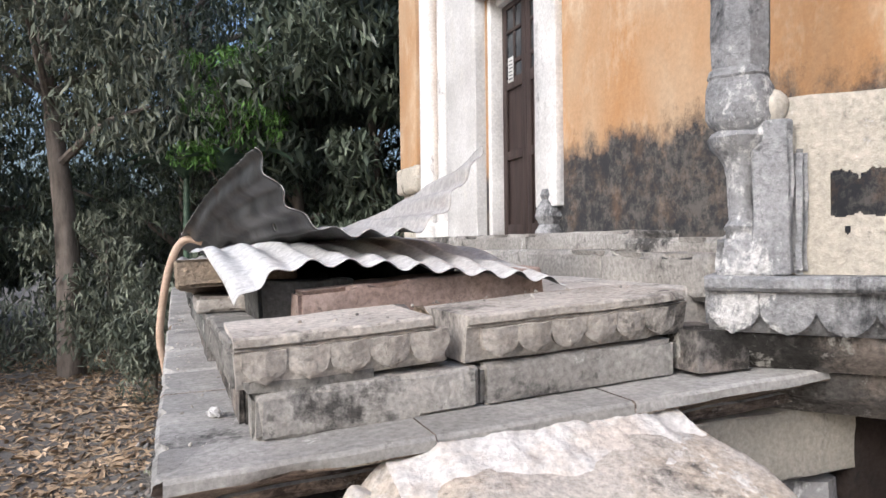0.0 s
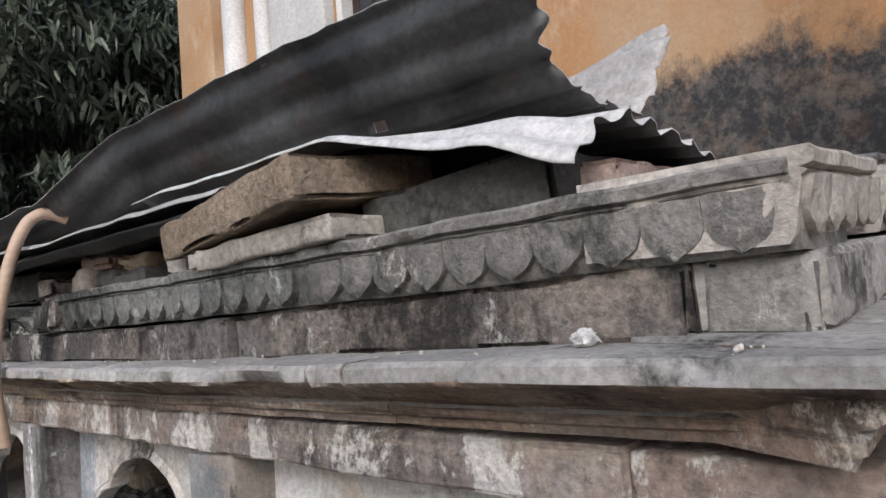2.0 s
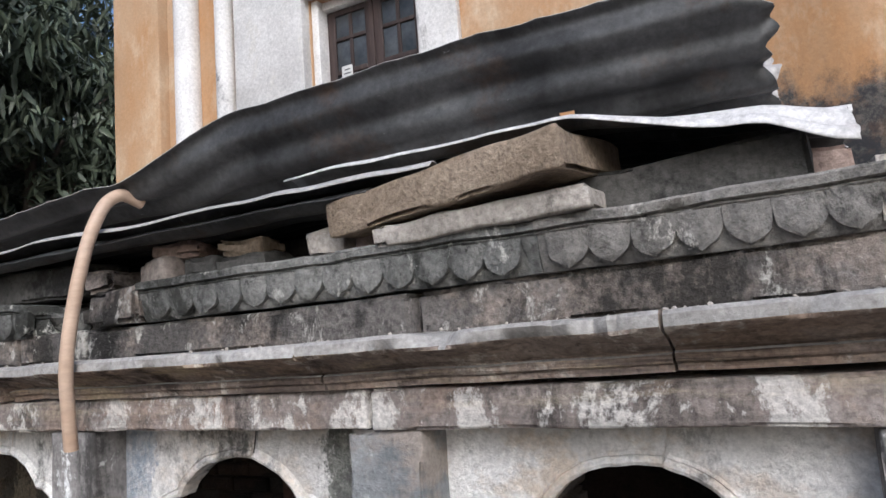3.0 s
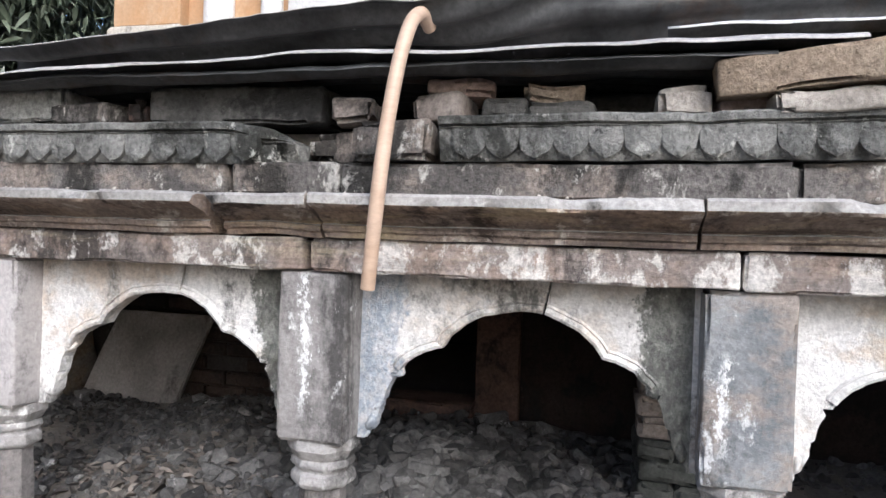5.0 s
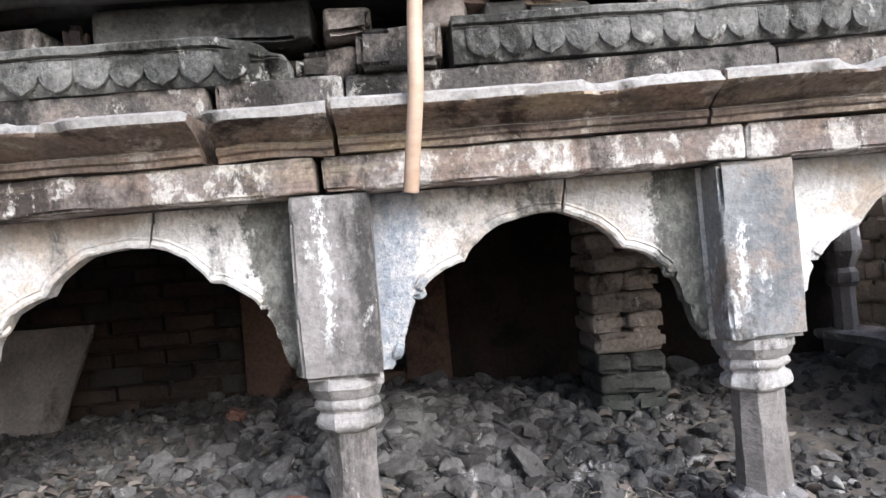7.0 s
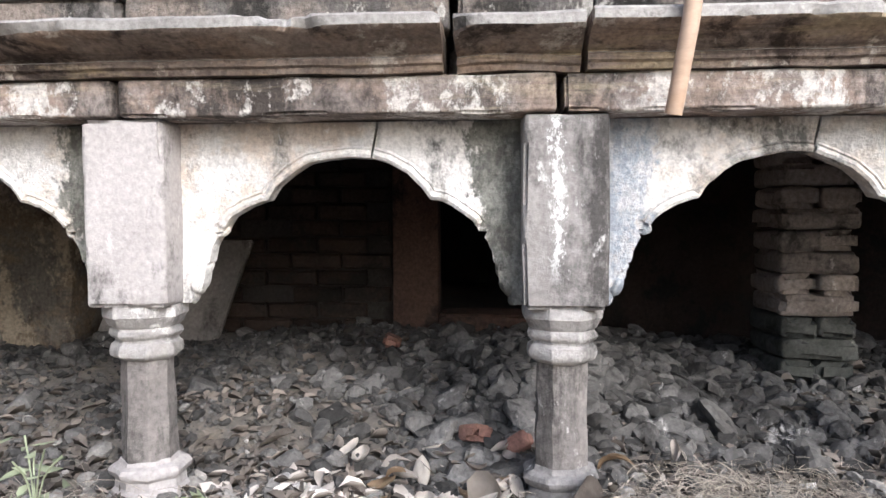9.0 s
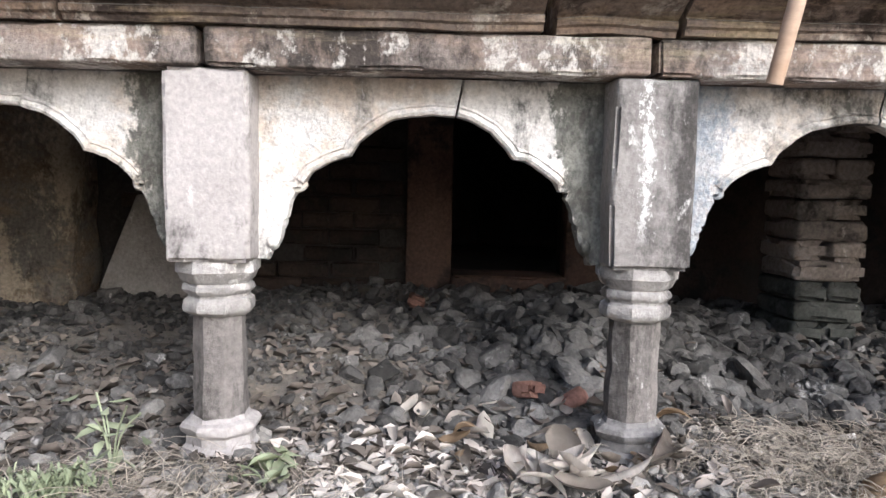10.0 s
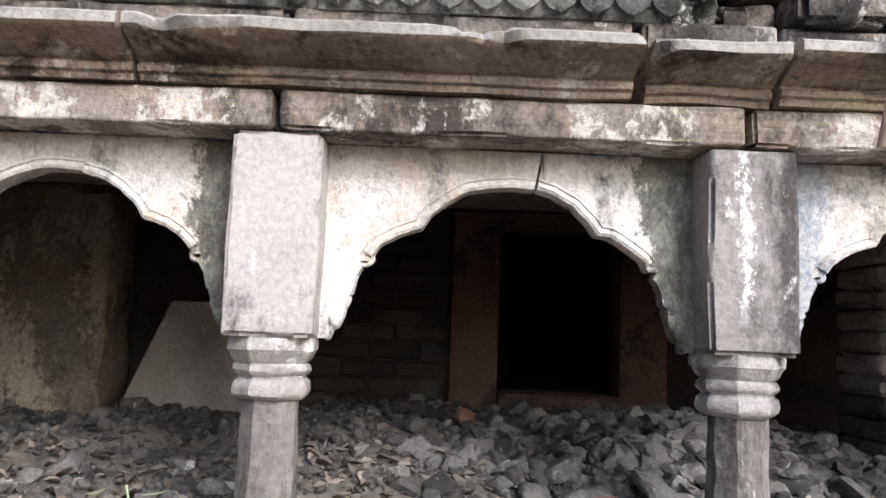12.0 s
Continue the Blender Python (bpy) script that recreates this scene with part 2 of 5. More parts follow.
M_PARAPET = weathered("buff plastered parapet", (0.45, 0.41, 0.34), (0.56, 0.51, 0.43), darkness=0.1, paleness=0.3, streak=0.8, off=103, pit=0.3)
M_BANKPLASTER = weathered("fallen white plaster", (0.58, 0.55, 0.515), (0.68, 0.655, 0.625), darkness=0.05, paleness=0.4, warm=(0.55, 0.485, 0.42), streak=1.0, off=107, pit=0.4)
M_BANK = weathered("dusty plaster-strewn bank", (0.45, 0.405, 0.352), (0.57, 0.525, 0.47), darkness=0.14, paleness=0.5, warm=(0.46, 0.39, 0.315), streak=1.0, off=108)
M_WHITE = weathered("old white paint", (0.52, 0.505, 0.485), (0.66, 0.645, 0.625), darkness=0.06, paleness=0.5, streak=0.2, off=111, bump=0.2, rough=0.6, pit=0.15)


def paint_orange():
    n = Nodes("ochre limewash", 0.9)
    fade = n.noise(1.1, 8, 0.62, n.scaled(1, 1, 0.45))
    col = n.mix(n.ramp(fade, (0.35, 0.0), (0.66, 1.0)), (0.42, 0.215, 0.085), (0.47, 0.34, 0.22))
    pale = n.noise(2.6, 10, 0.7, n.scaled(1, 1, 0.5, 4))
    col = n.mix(n.ramp(pale, (0.52, 0.0), (0.7, 0.7)), col, (0.6, 0.5, 0.37))
    edge = n.calc("ADD", n.axis(2), n.calc("MULTIPLY", n.noise(1.9, 12, 0.76, n.scaled(1, 1, 0.8, 8)), -1.15))
    low = n.calc("SUBTRACT", 1.5, edge)
    soot = n.ramp(n.calc("MULTIPLY", low, 4.5), (0.0, 0.0), (0.8, 1.0))
    patch = n.ramp(n.noise(3.6, 12, 0.78, n.scaled(1, 1, 1, 14)), (0.5, 1.0), (0.66, 0.8))
    black = n.mix(n.ramp(n.noise(7, 12, 0.8), (0.46, 0.0), (0.58, 1.0)), (0.035, 0.035, 0.037), (0.115, 0.105, 0.092))
    col = n.mix(n.calc("MULTIPLY", soot, patch), col, black)
    grit = n.noise(40, 6, 0.7)
    col = n.mix(0.5, col, n.ramp(grit, (0.3, 0.7), (0.7, 1.15)), "MULTIPLY")
    n.bump(n.calc("ADD", n.noise(6, 8, 0.6), n.calc("MULTIPLY", grit, 0.4)), 0.35, 0.01)
    return n.done(col)


def sheet_metal(name, lo, hi, rust, rustiness, rough=0.55, metal=0.35):
    n = Nodes(name, rough, metal)
    col = n.mix(n.ramp(n.noise(2.2, 7, 0.6), (0.35, 0.0), (0.65, 1.0)), lo, hi)
    col = n.mix(n.ramp(n.noise(3.1, 10, 0.72, n.scaled(1, 1, 1, 6)), (0.66 - 0.2 * rustiness, 0.0), (0.8 - 0.2 * rustiness, 0.9)), col, rust)
    col = n.mix(0.75, col, n.ramp(n.noise(31, 8, 0.78), (0.32, 0.45), (0.68, 1.35)), "MULTIPLY")
    # whitish oxide flecks
    col = n.mix(n.ramp(n.noise(13, 6, 0.7, n.scaled(1, 0.6, 1, 21)), (0.68, 0.0), (0.72, 0.7)), col, tuple(min(0.7, c * 2.2 + 0.08) for c in hi))
    n.bump(n.noise(14, 8, 0.7), 0.45, 0.008)
    return n.done(col)


def plain(name, lo, hi, rough=0.7, scale=5.0, stretch=(1, 1, 1), bump=0.25, metal=0.0, island=0.0):
    n = Nodes(name, rough, metal)
    v = n.scaled(*stretch)
    col = n.mix(n.ramp(n.noise(scale, 8, 0.65, v), (0.35, 0.0), (0.66, 1.0)), lo, hi)
    col = n.mix(0.4, col, n.ramp(n.noise(scale * 9, 5, 0.7, v), (0.3, 0.65), (0.7, 1.15)), "MULTIPLY")
    if island:
        k = n.calc("ADD", n.calc("MULTIPLY", n.island, island), 1 - island / 2)
        col = n.mix(1.0, col, k, "MULTIPLY")
    n.bump(n.noise(scale * 5, 6, 0.65, v), bump, 0.008)
    return n.done(n.varied(col, 0.12))


M_ORANGE = paint_orange()
# sheet undersides and tops: grime, with shade below and light above in the colours
M_SHEET_DARK = sheet_metal("grimy galvanised sheet with painted shade", (0.03, 0.03, 0.03), (0.12, 0.12, 0.119), (0.075, 0.05, 0.036), 0.55, 0.44)
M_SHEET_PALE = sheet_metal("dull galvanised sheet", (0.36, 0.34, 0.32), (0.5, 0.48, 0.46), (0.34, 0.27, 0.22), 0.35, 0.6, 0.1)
M_SHEET_WHITE = sheet_metal("whitish galvanised sheet", (0.53, 0.515, 0.5), (0.67, 0.655, 0.64), (0.4, 0.33, 0.28), 0.4, 0.55, 0.08)
M_WOOD = plain("dark door wood", (0.026, 0.018, 0.016), (0.06, 0.041, 0.036), 0.6, 3, (1, 8, 0.6))
M_PANE = plain("grimy glass", (0.03, 0.035, 0.04), (0.08, 0.085, 0.09), 0.15, 3, bump=0.02)
M_PAPER = plain("white paper notice", (0.5, 0.5, 0.49), (0.6, 0.6, 0.58), 0.8, 6)
M_INK = plain("dark ink", (0.06, 0.06, 0.07), (0.1, 0.1, 0.1), 0.8, 6)
M_HOSE = plain("tan plastic pipe", (0.48, 0.34, 0.24), (0.6, 0.45, 0.34), 0.45, 2, (1, 1, 3), bump=0.05)
M_BARK = plain("mango bark", (0.1, 0.083, 0.07), (0.21, 0.178, 0.152), 0.95, 4, (2, 2, 0.5), bump=0.9)
M_LEAF = plain("dark mango leaves", (0.055, 0.072, 0.048), (0.155, 0.18, 0.13), 0.36, 1.2, bump=0.05, island=0.9)
M_LEAF_LIGHT = plain("light green leaves", (0.06, 0.14, 0.025), (0.14, 0.26, 0.06), 0.5, 1.2, bump=0.05, island=0.8)
M_LEAF_GREY = plain("dusty grey-green leaves", (0.09, 0.103, 0.072), (0.19, 0.205, 0.155), 0.6, 1.2, bump=0.05, island=0.8)
M_BANANA = plain("banana leaf", (0.035, 0.065, 0.042), (0.09, 0.135, 0.095), 0.4, 2, (1, 1, 4), bump=0.2)
M_DRYLEAF = plain("dry fallen leaves", (0.24, 0.165, 0.1), (0.48, 0.36, 0.24), 0.8, 3, bump=0.2, island=0.9)
M_GREYLEAF = plain("dusty fallen leaves", (0.16, 0.135, 0.115), (0.34, 0.3, 0.26), 0.85, 3, bump=0.2, island=0.8)
M_HUMUS = plain("leaf litter with shade in its dark tone", (0.065, 0.056, 0.049), (0.23, 0.197, 0.17), 0.85, 3, bump=0.2, island=0.9)
M_PALELEAF = plain("bleached fallen leaves", (0.38, 0.335, 0.3), (0.64, 0.59, 0.54), 0.8, 3, bump=0.2, island=0.7)
M_CURLED = plain("bleached leathery leaf", (0.58, 0.53, 0.48), (0.82, 0.77, 0.71), 0.75, 2.5, (1, 4, 1), bump=0.3)
M_STRAW = plain("dry grass", (0.26, 0.225, 0.18), (0.46, 0.41, 0.345), 0.85, 3, bump=0.1, island=0.8)
M_FERN = plain("grey-green weeds", (0.2, 0.23, 0.14), (0.36, 0.4, 0.27), 0.7, 3, bump=0.1, island=0.7)


def earth():
    n = Nodes("dusty grey-brown earth", 0.97)
    col = n.mix(n.ramp(n.noise(0.9, 8, 0.65), (0.35, 0.0), (0.65, 1.0)), (0.11, 0.1, 0.09), (0.19, 0.174, 0.157))
    col = n.mix(n.ramp(n.noise(6, 9, 0.7, n.scaled(1, 1, 1, 3)), (0.5, 0.0), (0.66, 0.8)), col, (0.2, 0.168, 0.132))
    col = n.mix(0.7, col, n.ramp(n.noise(38, 6, 0.75), (0.3, 0.5), (0.7, 1.3)), "MULTIPLY")
    n.bump(n.calc("ADD", n.noise(12, 8, 0.7), n.noise(45, 5, 0.7)), 0.8, 0.02)
    return n.done(col)


M_EARTH = earth()


# ---- building helpers ----
def smooth(a, b, v):
    t = max(0.0, min(1.0, (v - a) / (b - a)))
    return t * t * (3 - 2 * t)


def finish(name, bm, mat, smooth=True):
    bm.transform(Matrix.Scale(U, 4))
    bmesh.ops.recalc_face_normals(bm, faces=bm.faces)
    me = bpy.data.meshes.new(name)
    bm.to_mesh(me)
    bm.free()
    if smooth:
        me.shade_smooth()
        me.set_sharp_from_angle(angle=radians(38))
    for m in mat if isinstance(mat, (list, tuple)) else (mat,):
        me.materials.append(m)
    return me


def place(ob, loc=(0, 0, 0), rot=(0, 0, 0)):
    ob.matrix_basis = pose(loc[0] * U, loc[1] * U, loc[2] * U, *rot)
    return ob


def part(name, bm, mat, parent, label="", loc=(0, 0, 0), rot=(0, 0, 0), smooth=True):
    ob = new(name, bm if isinstance(bm, bpy.types.Mesh) else finish(name, bm, mat, smooth))
    place(ob, loc, rot)
    ob.parent = parent
    return tagged(ob, label)


def solid(name, bm, mat, label, category="", kind="", group="", loc=(0, 0, 0), rot=(0, 0, 0), smooth=True):
    ob = new(name, bm if isinstance(bm, bpy.types.Mesh) else finish(name, bm, mat, smooth))
    place(ob, loc, rot)
    return tagged(ob, label, category, group, kind)


def thing(name, label, category, kind="", group="", loc=(0, 0, 0), rot=(0, 0, 0)):
    return tagged(place(new(name), loc, rot), label, category, group, kind)


def ticks(h, r, step):
    inner = max(1, round((2 * h - 2 * r) / step))
    mid = [-h + r + (2 * h - 2 * r) * i / inner for i in range(inner + 1)]
    return [-h, -h + 0.35 * r] + mid + [h - 0.35 * r, h]


def block(dx, dy, dz, r=0.009, step=0.12, rough=0.006, chip=0.02, seed=0.0, bm=None, at=(0, 0, 0), freq=4.0):
    """A hewn block centred on at: rounded edges, uneven faces, chipped arrises."""
    bm = bm or bmesh.new()
    h = (dx / 2, dy / 2, dz / 2)
    r = min(r, min(h) * 0.6)
    tx = [ticks(a, r, step) for a in h]
    made = {}
    sv = Vector((seed * 7.3, seed * 3.1, seed * 5.7))

    def vert(i, j, k):
        if (i, j, k) not in made:
            p = Vector((tx[0][i], tx[1][j], tx[2][k]))
            q = Vector([max(-a + r, min(a - r, c)) for a, c in zip(h, p)])
            d = p - q
            near = sum(1 for c in d if abs(c) > 1e-6)
            if d.length > 1e-9:
                p = q + d.normalized() * r
            p += noise.noise_vector(p * freq + sv) * rough
            if near >= 2 and chip:
                c = max(0.0, noise.noise(p * 5.0 + sv * 1.7) - 0.05)
                p -= Vector([c * chip * 2.2 * math.copysign(1, v) if abs(v) > 1e-6 else 0 for v in d])
            made[(i, j, k)] = bm.verts.new(p + Vector(at))
        return made[(i, j, k)]

    n = [len(t) - 1 for t in tx]
    for a, b, c in ((0, 1, 2), (1, 2, 0), (2, 0, 1)):
        for side in (0, n[c]):
            for i in range(n[a]):
                for j in range(n[b]):
                    quad = []
                    for u, v in ((i, j), (i + 1, j), (i + 1, j + 1), (i, j + 1)):
                        key = [0, 0, 0]
                        key[a], key[b], key[c] = u, v, side
                        quad.append(vert(*key))
                    bm.faces.new(quad)
    return bm


def box(x0, x1, y0, y1, z0, z1, bm=None, **kw):
    return block(x1 - x0, y1 - y0, z1 - z0, bm=bm, at=((x0 + x1) / 2, (y0 + y1) / 2, (z0 + z1) / 2), **kw)


def run(profile, length, step=0.1, rough=0.006, seed=0.0, chip=0.0, bm=None):
    """A moulding: the closed profile [(x, z)] carried along +y from 0 to length, uneven, with closed ends."""
    bm = bm or bmesh.new()
    n = max(2, round(length / step))
    sv = Vector((seed * 5.1, seed * 2.3, seed * 9.7))
    rings = []
    for i in range(n + 1):
        ring = []
        for x, z in profile:
            p = Vector((x, length * i / n, z))
            p += noise.noise_vector(p * 4 + sv) * rough
            if chip:
                c = max(0.0, noise.noise(Vector((0, p.y * 4.2, z * 9)) + sv) - 0.25 + 0.25 * noise.noise(Vector((3, p.y * 19, z * 14)) + sv))
                lip = min(q[0] for q in profile)
                p.x += c * chip * 4 * smooth(lip + 0.12, lip + 0.01, x)
                p.z -= c * chip * 0.8 * smooth(lip + 0.12, lip + 0.01, x) * (z > 0.86)
            ring.append(bm.verts.new(p))
        rings.append(ring)
    k = len(profile)
    for a, b in zip(rings, rings[1:]):
        for j in range(k):
            bm.faces.new((a[j], a[(j + 1) % k], b[(j + 1) % k], b[j]))
    bm.faces.new(rings[0])
    bm.faces.new(rings[-1])
    return bm


def lathe(rings, sides, bm=None, turn=0.0, centre=(0, 0)):
    """Rings [(z, radius, roundness 0..1)] of a many-sided post."""
    bm = bm or bmesh.new()
    last = None
    for z, r in rings:
        ring = [bm.verts.new((centre[0] + r * math.cos(turn + 2 * math.pi * i / sides), centre[1] + r * math.sin(turn + 2 * math.pi * i / sides), z)) for i in range(sides)]
        if last:
            for i in range(sides):
                bm.faces.new((last[i], last[(i + 1) % sides], ring[(i + 1) % sides], ring[i]))
        else:
            bm.faces.new(ring)
        last = ring
    bm.faces.new(last)
    return bm


def tube(points, radius, sides=12, bm=None, taper=None):
    bm = bm or bmesh.new()
    pts = [Vector(p) for p in points]
    last = None
    up = Vector((0.31, 0.2, 0.93))
    for i, p in enumerate(pts):
        d = (pts[min(i + 1, len(pts) - 1)] - pts[max(i - 1, 0)]).normalized()
        u = d.cross(up)
        u = u.normalized() if u.length > 1e-4 else Vector((1, 0, 0))
        v = d.cross(u)
        r = radius if taper is None else radius + (taper - radius) * i / (len(pts) - 1)
        ring = [bm.verts.new(p + (u * math.cos(a) + v * math.sin(a)) * r) for a in [2 * math.pi * k / sides for k in range(sides)]]
        if last:
            for k in range(sides):
                bm.faces.new((last[k], last[(k + 1) % sides], ring[(k + 1) % sides], ring[k]))
        else:
            bm.faces.new(ring)
        last = ring
    bm.faces.new(last)
    return bm


def glide(points, n=10):
    """A smooth line through points."""
    pts = [Vector(p) for p in points]
    out = []
    for i in range(len(pts) - 1):
        a, b, c, d = pts[max(i - 1, 0)], pts[i], pts[i + 1], pts[min(i + 2, len(pts) - 1)]
        for k in range(n):
            t = k / n
            out.append(0.5 * ((2 * b) + (c - a) * t + (2 * a - 5 * b + 4 * c - d) * t * t + (3 * b - a - 3 * c + d) * t ** 3))
    return out + [pts[-1]]


# ---- ground ----
FLOOR = -1.12


def land(x, y):
    """Height of the ground: a bank at the front of the plinth falls to the arcade's court."""
    base = FLOOR
    if x < -0.4:
        base -= 0.26 * smooth(-0.4, -1.8, x) * smooth(14, 10, y)
    bank = -0.15 - 0.3 * smooth(-0.3, -1.2, x) - 0.5 * smooth(2.0, 5.0, y) * smooth(-0.6, -1.6, x)
    keep = smooth(2.75, 2.2, y + 0.0) if x > -0.75 else smooth(7.2, 3.2, y + 0.2 * (x + 0.75))
    keep *= 1 if x <= -0.75 else 1
    lip = smooth(-0.75, -1.25, x)
    hold = smooth(2.8, 2.5, y) * (1 - lip) + keep * lip
    z = base + (bank - base) * hold
    ramp = smooth(-0.1, 0.75, x) * smooth(0.4, 2.2, y) * smooth(2.7, 2.55, y)
    z += 0.99 * ramp
    pit = smooth(1.8, 2.1, x - 0.2 * (2.3 - y)) * smooth(0.6, 1.1, y)
    z += (-1.05 - z) * pit
    z += 0.05 * noise.noise(Vector((x * 0.9, y * 0.9, 0))) + 0.03 * noise.noise(Vector((x * 3.1, y * 3.1, 4)))
    if x > -0.2 and y > 2.7:
        z += 0.06 * noise.noise(Vector((x * 1.7, y * 1.7, 9)))
        # rubble banked against the back wall, and the heap behind the middle pillar
        z += (0.19 + 0.07 * smooth(5.2, 6.0, y) * smooth(9.2, 8.2, y)) * smooth(0.1, 2.3, x)
        z += 0.2 * math.exp(-((x - 1.35) / 0.6) ** 2 - ((y - 6.35) / 0.7) ** 2)
    return z


def spread(lo, hi, d0, d1, fine, far):
    out = [d0]
    while out[-1] < d1:
        out.append(out[-1] + fine)
    s = fine
    while out[-1] < hi:
        s *= 1.35
        out.append(out[-1] + s)
    s = fine
    while out[0] > lo:
        s *= 1.35
        out.insert(0, out[0] - s)
    return out


def make_ground():
    xs, ys = spread(-400, 400, -5, 4, 0.09, 0), spread(-400, 400, -1, 13, 0.09, 0)
    verts = [(x * U, y * U, land(x, y) * U) for y in ys for x in xs]
    w = len(xs)
    faces = [(j * w + i, j * w + i + 1, (j + 1) * w + i + 1, (j + 1) * w + i) for j in range(len(ys) - 1) for i in range(w - 1)]
    me = bpy.data.meshes.new("ground")
    me.from_pydata(verts, [], faces)
    me.shade_smooth()
    me.materials.append(M_EARTH)
    tagged(new("ground", me), "dusty grey-brown earth with rubble and fallen leaves", "ground", "", "structure")


make_ground()

# ---- arcade ----
PILLARS = [2.95, 4.74, 6.6, 8.43, 10.26, 12.1]
TOP = 0.545


def shift_x(y):
    return 0.09 - 0.02 * min(max(y - 2.56, 0), 3.4)


def corner_rise(y):
    return 0.05 * smooth(5.5, 2.5, y)


def arch_profile():
    """Half of the cusped opening, from the crown down, as (side, height)."""
    return [(0.0, 0.40), (0.09, 0.392), (0.17, 0.37), (0.25, 0.325), (0.31, 0.27), (0.35, 0.212), (0.385, 0.205), (0.44, 0.185),
            (0.49, 0.15), (0.53, 0.11), (0.555, 0.075), (0.575, 0.095), (0.59, 0.07), (0.578, 0.045), (0.6, 0.0), (0.615, -0.06), (0.638, -0.075), (0.635, -0.12),
            (0.655, -0.17), (0.69, -0.2), (0.7, -0.245)]


def make_arch(y0, y1, tone, n):
    """The plaster spandrel between two pillars."""
    mid, half = (y0 + y1) / 2, (y1 - y0) / 2
    k = half / 0.74
    full = arch_profile()
    crack = mid - 0.1
    x0, x1, rim = 0.262, 0.345, 0.246
    arch = thing("arch", "cusped arch of cracked white lime plaster, blackened beside the pillars", "arch", "structure", "arches of the arcade")
    for side in (1, -1):
        bm = bmesh.new()
        prof = list(full)
        cut = crack + (0.0055 if n == 2 else 0.003 if n == 1 else 0.0012) * side
        prof = [(side * (cut - mid) / k, 0.392)] + [p for p in full if p[0] > side * (cut - mid) / k + 0.02]
        if side * (cut - mid) < 0:
            prof = [prof[0]] + [(0.0, 0.4)] + [p for p in full if p[0] > 0.02]
        fine = []
        for (ua, za), (ub, zb) in zip(prof, prof[1:]):
            m = max(1, round(math.hypot(ub - ua, zb - za) / 0.022))
            fine += [(ua + (ub - ua) * i / m, za + (zb - za) * i / m) for i in range(m)]
        prof = fine + [prof[-1]]
        wear = [0.008 * noise.noise(Vector((u * 9, z * 9, n + side))) + 0.012 * max(0, noise.noise(Vector((u * 26, z * 26, n - side)))) * smooth(0.1, 0.6, u) for u, z in prof]
        line = [(mid + side * u * k + side * 0.5 * e, z + e) for (u, z), e in zip(prof, wear)]
        lean = 0.03
        last_top = max(i for i, p in enumerate(prof) if p[0] <= 0.531)
        for x, flip in ((x0, 0), (x1, 1)):
            low = [bm.verts.new((x + 0.004 * noise.noise(Vector((y * 6, z * 6, n))), y, z)) for y, z in line]
            high = [bm.verts.new((x, y - (lean if i == 0 else 0), TOP)) for i, (y, z) in enumerate(line)]
            edge = [bm.verts.new((x, mid + side * half, z)) for y, z in line]
            for i in range(len(prof) - 1):
                if i < last_top:
                    bm.faces.new((low[i], low[i + 1], high[i + 1], high[i]))
                else:
                    bm.faces.new((low[i], low[i + 1], edge[i + 1], edge[i]))
            bm.faces.new((low[last_top], edge[last_top], bm.verts.new((x, mid + side * half, TOP)), high[last_top]))
            if flip == 0:
                front = low
            else:
                for i in range(len(prof) - 1):
                    bm.faces.new((front[i], front[i + 1], low[i + 1], low[i]))
        part("spandrel", bm, tone[0 if side < 0 else 1], arch)
        # rounded rim along the edge of the opening
        rm = bmesh.new()
        pts = [p for p, (u, z) in zip(line, prof) if u < 0.555]
        last = None
        for i, (y, z) in enumerate(pts):
            a, b = pts[max(i - 1, 0)], pts[min(i + 1, len(pts) - 1)]
            d = Vector((0, b[0] - a[0], b[1] - a[1])).normalized()
            nrm = Vector((0, -d.z, d.y))
            if nrm.z < 0:
                nrm = -nrm
            c = Vector((0, y, z))
            ring = [rm.verts.new(c + nrm * u + Vector((x, 0, 0))) for x, u in ((x0 + 0.008, 0.05), (rim + 0.01, 0.046), (rim + 0.004, 0.038), (rim + 0.013, 0.033), (rim + 0.004, 0.026), (rim - 0.004, 0.013), (rim + 0.004, 0.0), (x0 + 0.03, -0.004))]
            if last:
                for j in range(len(ring) - 1):
                    rm.faces.new((last[j], last[j + 1], ring[j + 1], ring[j]))
            last = ring
        part("rim", rm, tone[0 if side < 0 else 1], arch)
        # scroll and leaf drop at the springing
        sc = bmesh.new()
        if (n + side) % 4 != 1:
            curl = []
            for i in range(19):
                a, rad = 2.2 + 0.36 * i, 0.034 * (1 - i / 24)
                curl.append((x0 + 0.03, mid + side * (0.572 + rad * math.cos(a)) * k, 0.085 + rad * math.sin(a)))
            tube(curl, 0.015, 8, sc, taper=0.008)
        for (u, z, r, long_) in ((0.606, 0.0, 0.016, 2.4), (0.634, -0.085, 0.024, 1.7), (0.664, -0.165, 0.033, 1.5), (0.69, -0.22, 0.024, 1.2)):
            bmesh.ops.create_icosphere(sc, subdivisions=3, radius=r, matrix=Matrix.Translation((x0 + 0.045, mid + side * (u + 0.012) * k, z)) @ Matrix.Rotation(side * 0.35, 4, "X") @ Matrix.Diagonal((2.0, 0.9, long_, 1)))
        for v in sc.verts:
            v.co += noise.noise_vector(v.co * 16 + Vector((n, 0, 0))) * 0.011 + noise.noise_vector(v.co * 45) * 0.005
        part("carved_drop", sc, tone[0 if side < 0 else 1], arch)
    return arch


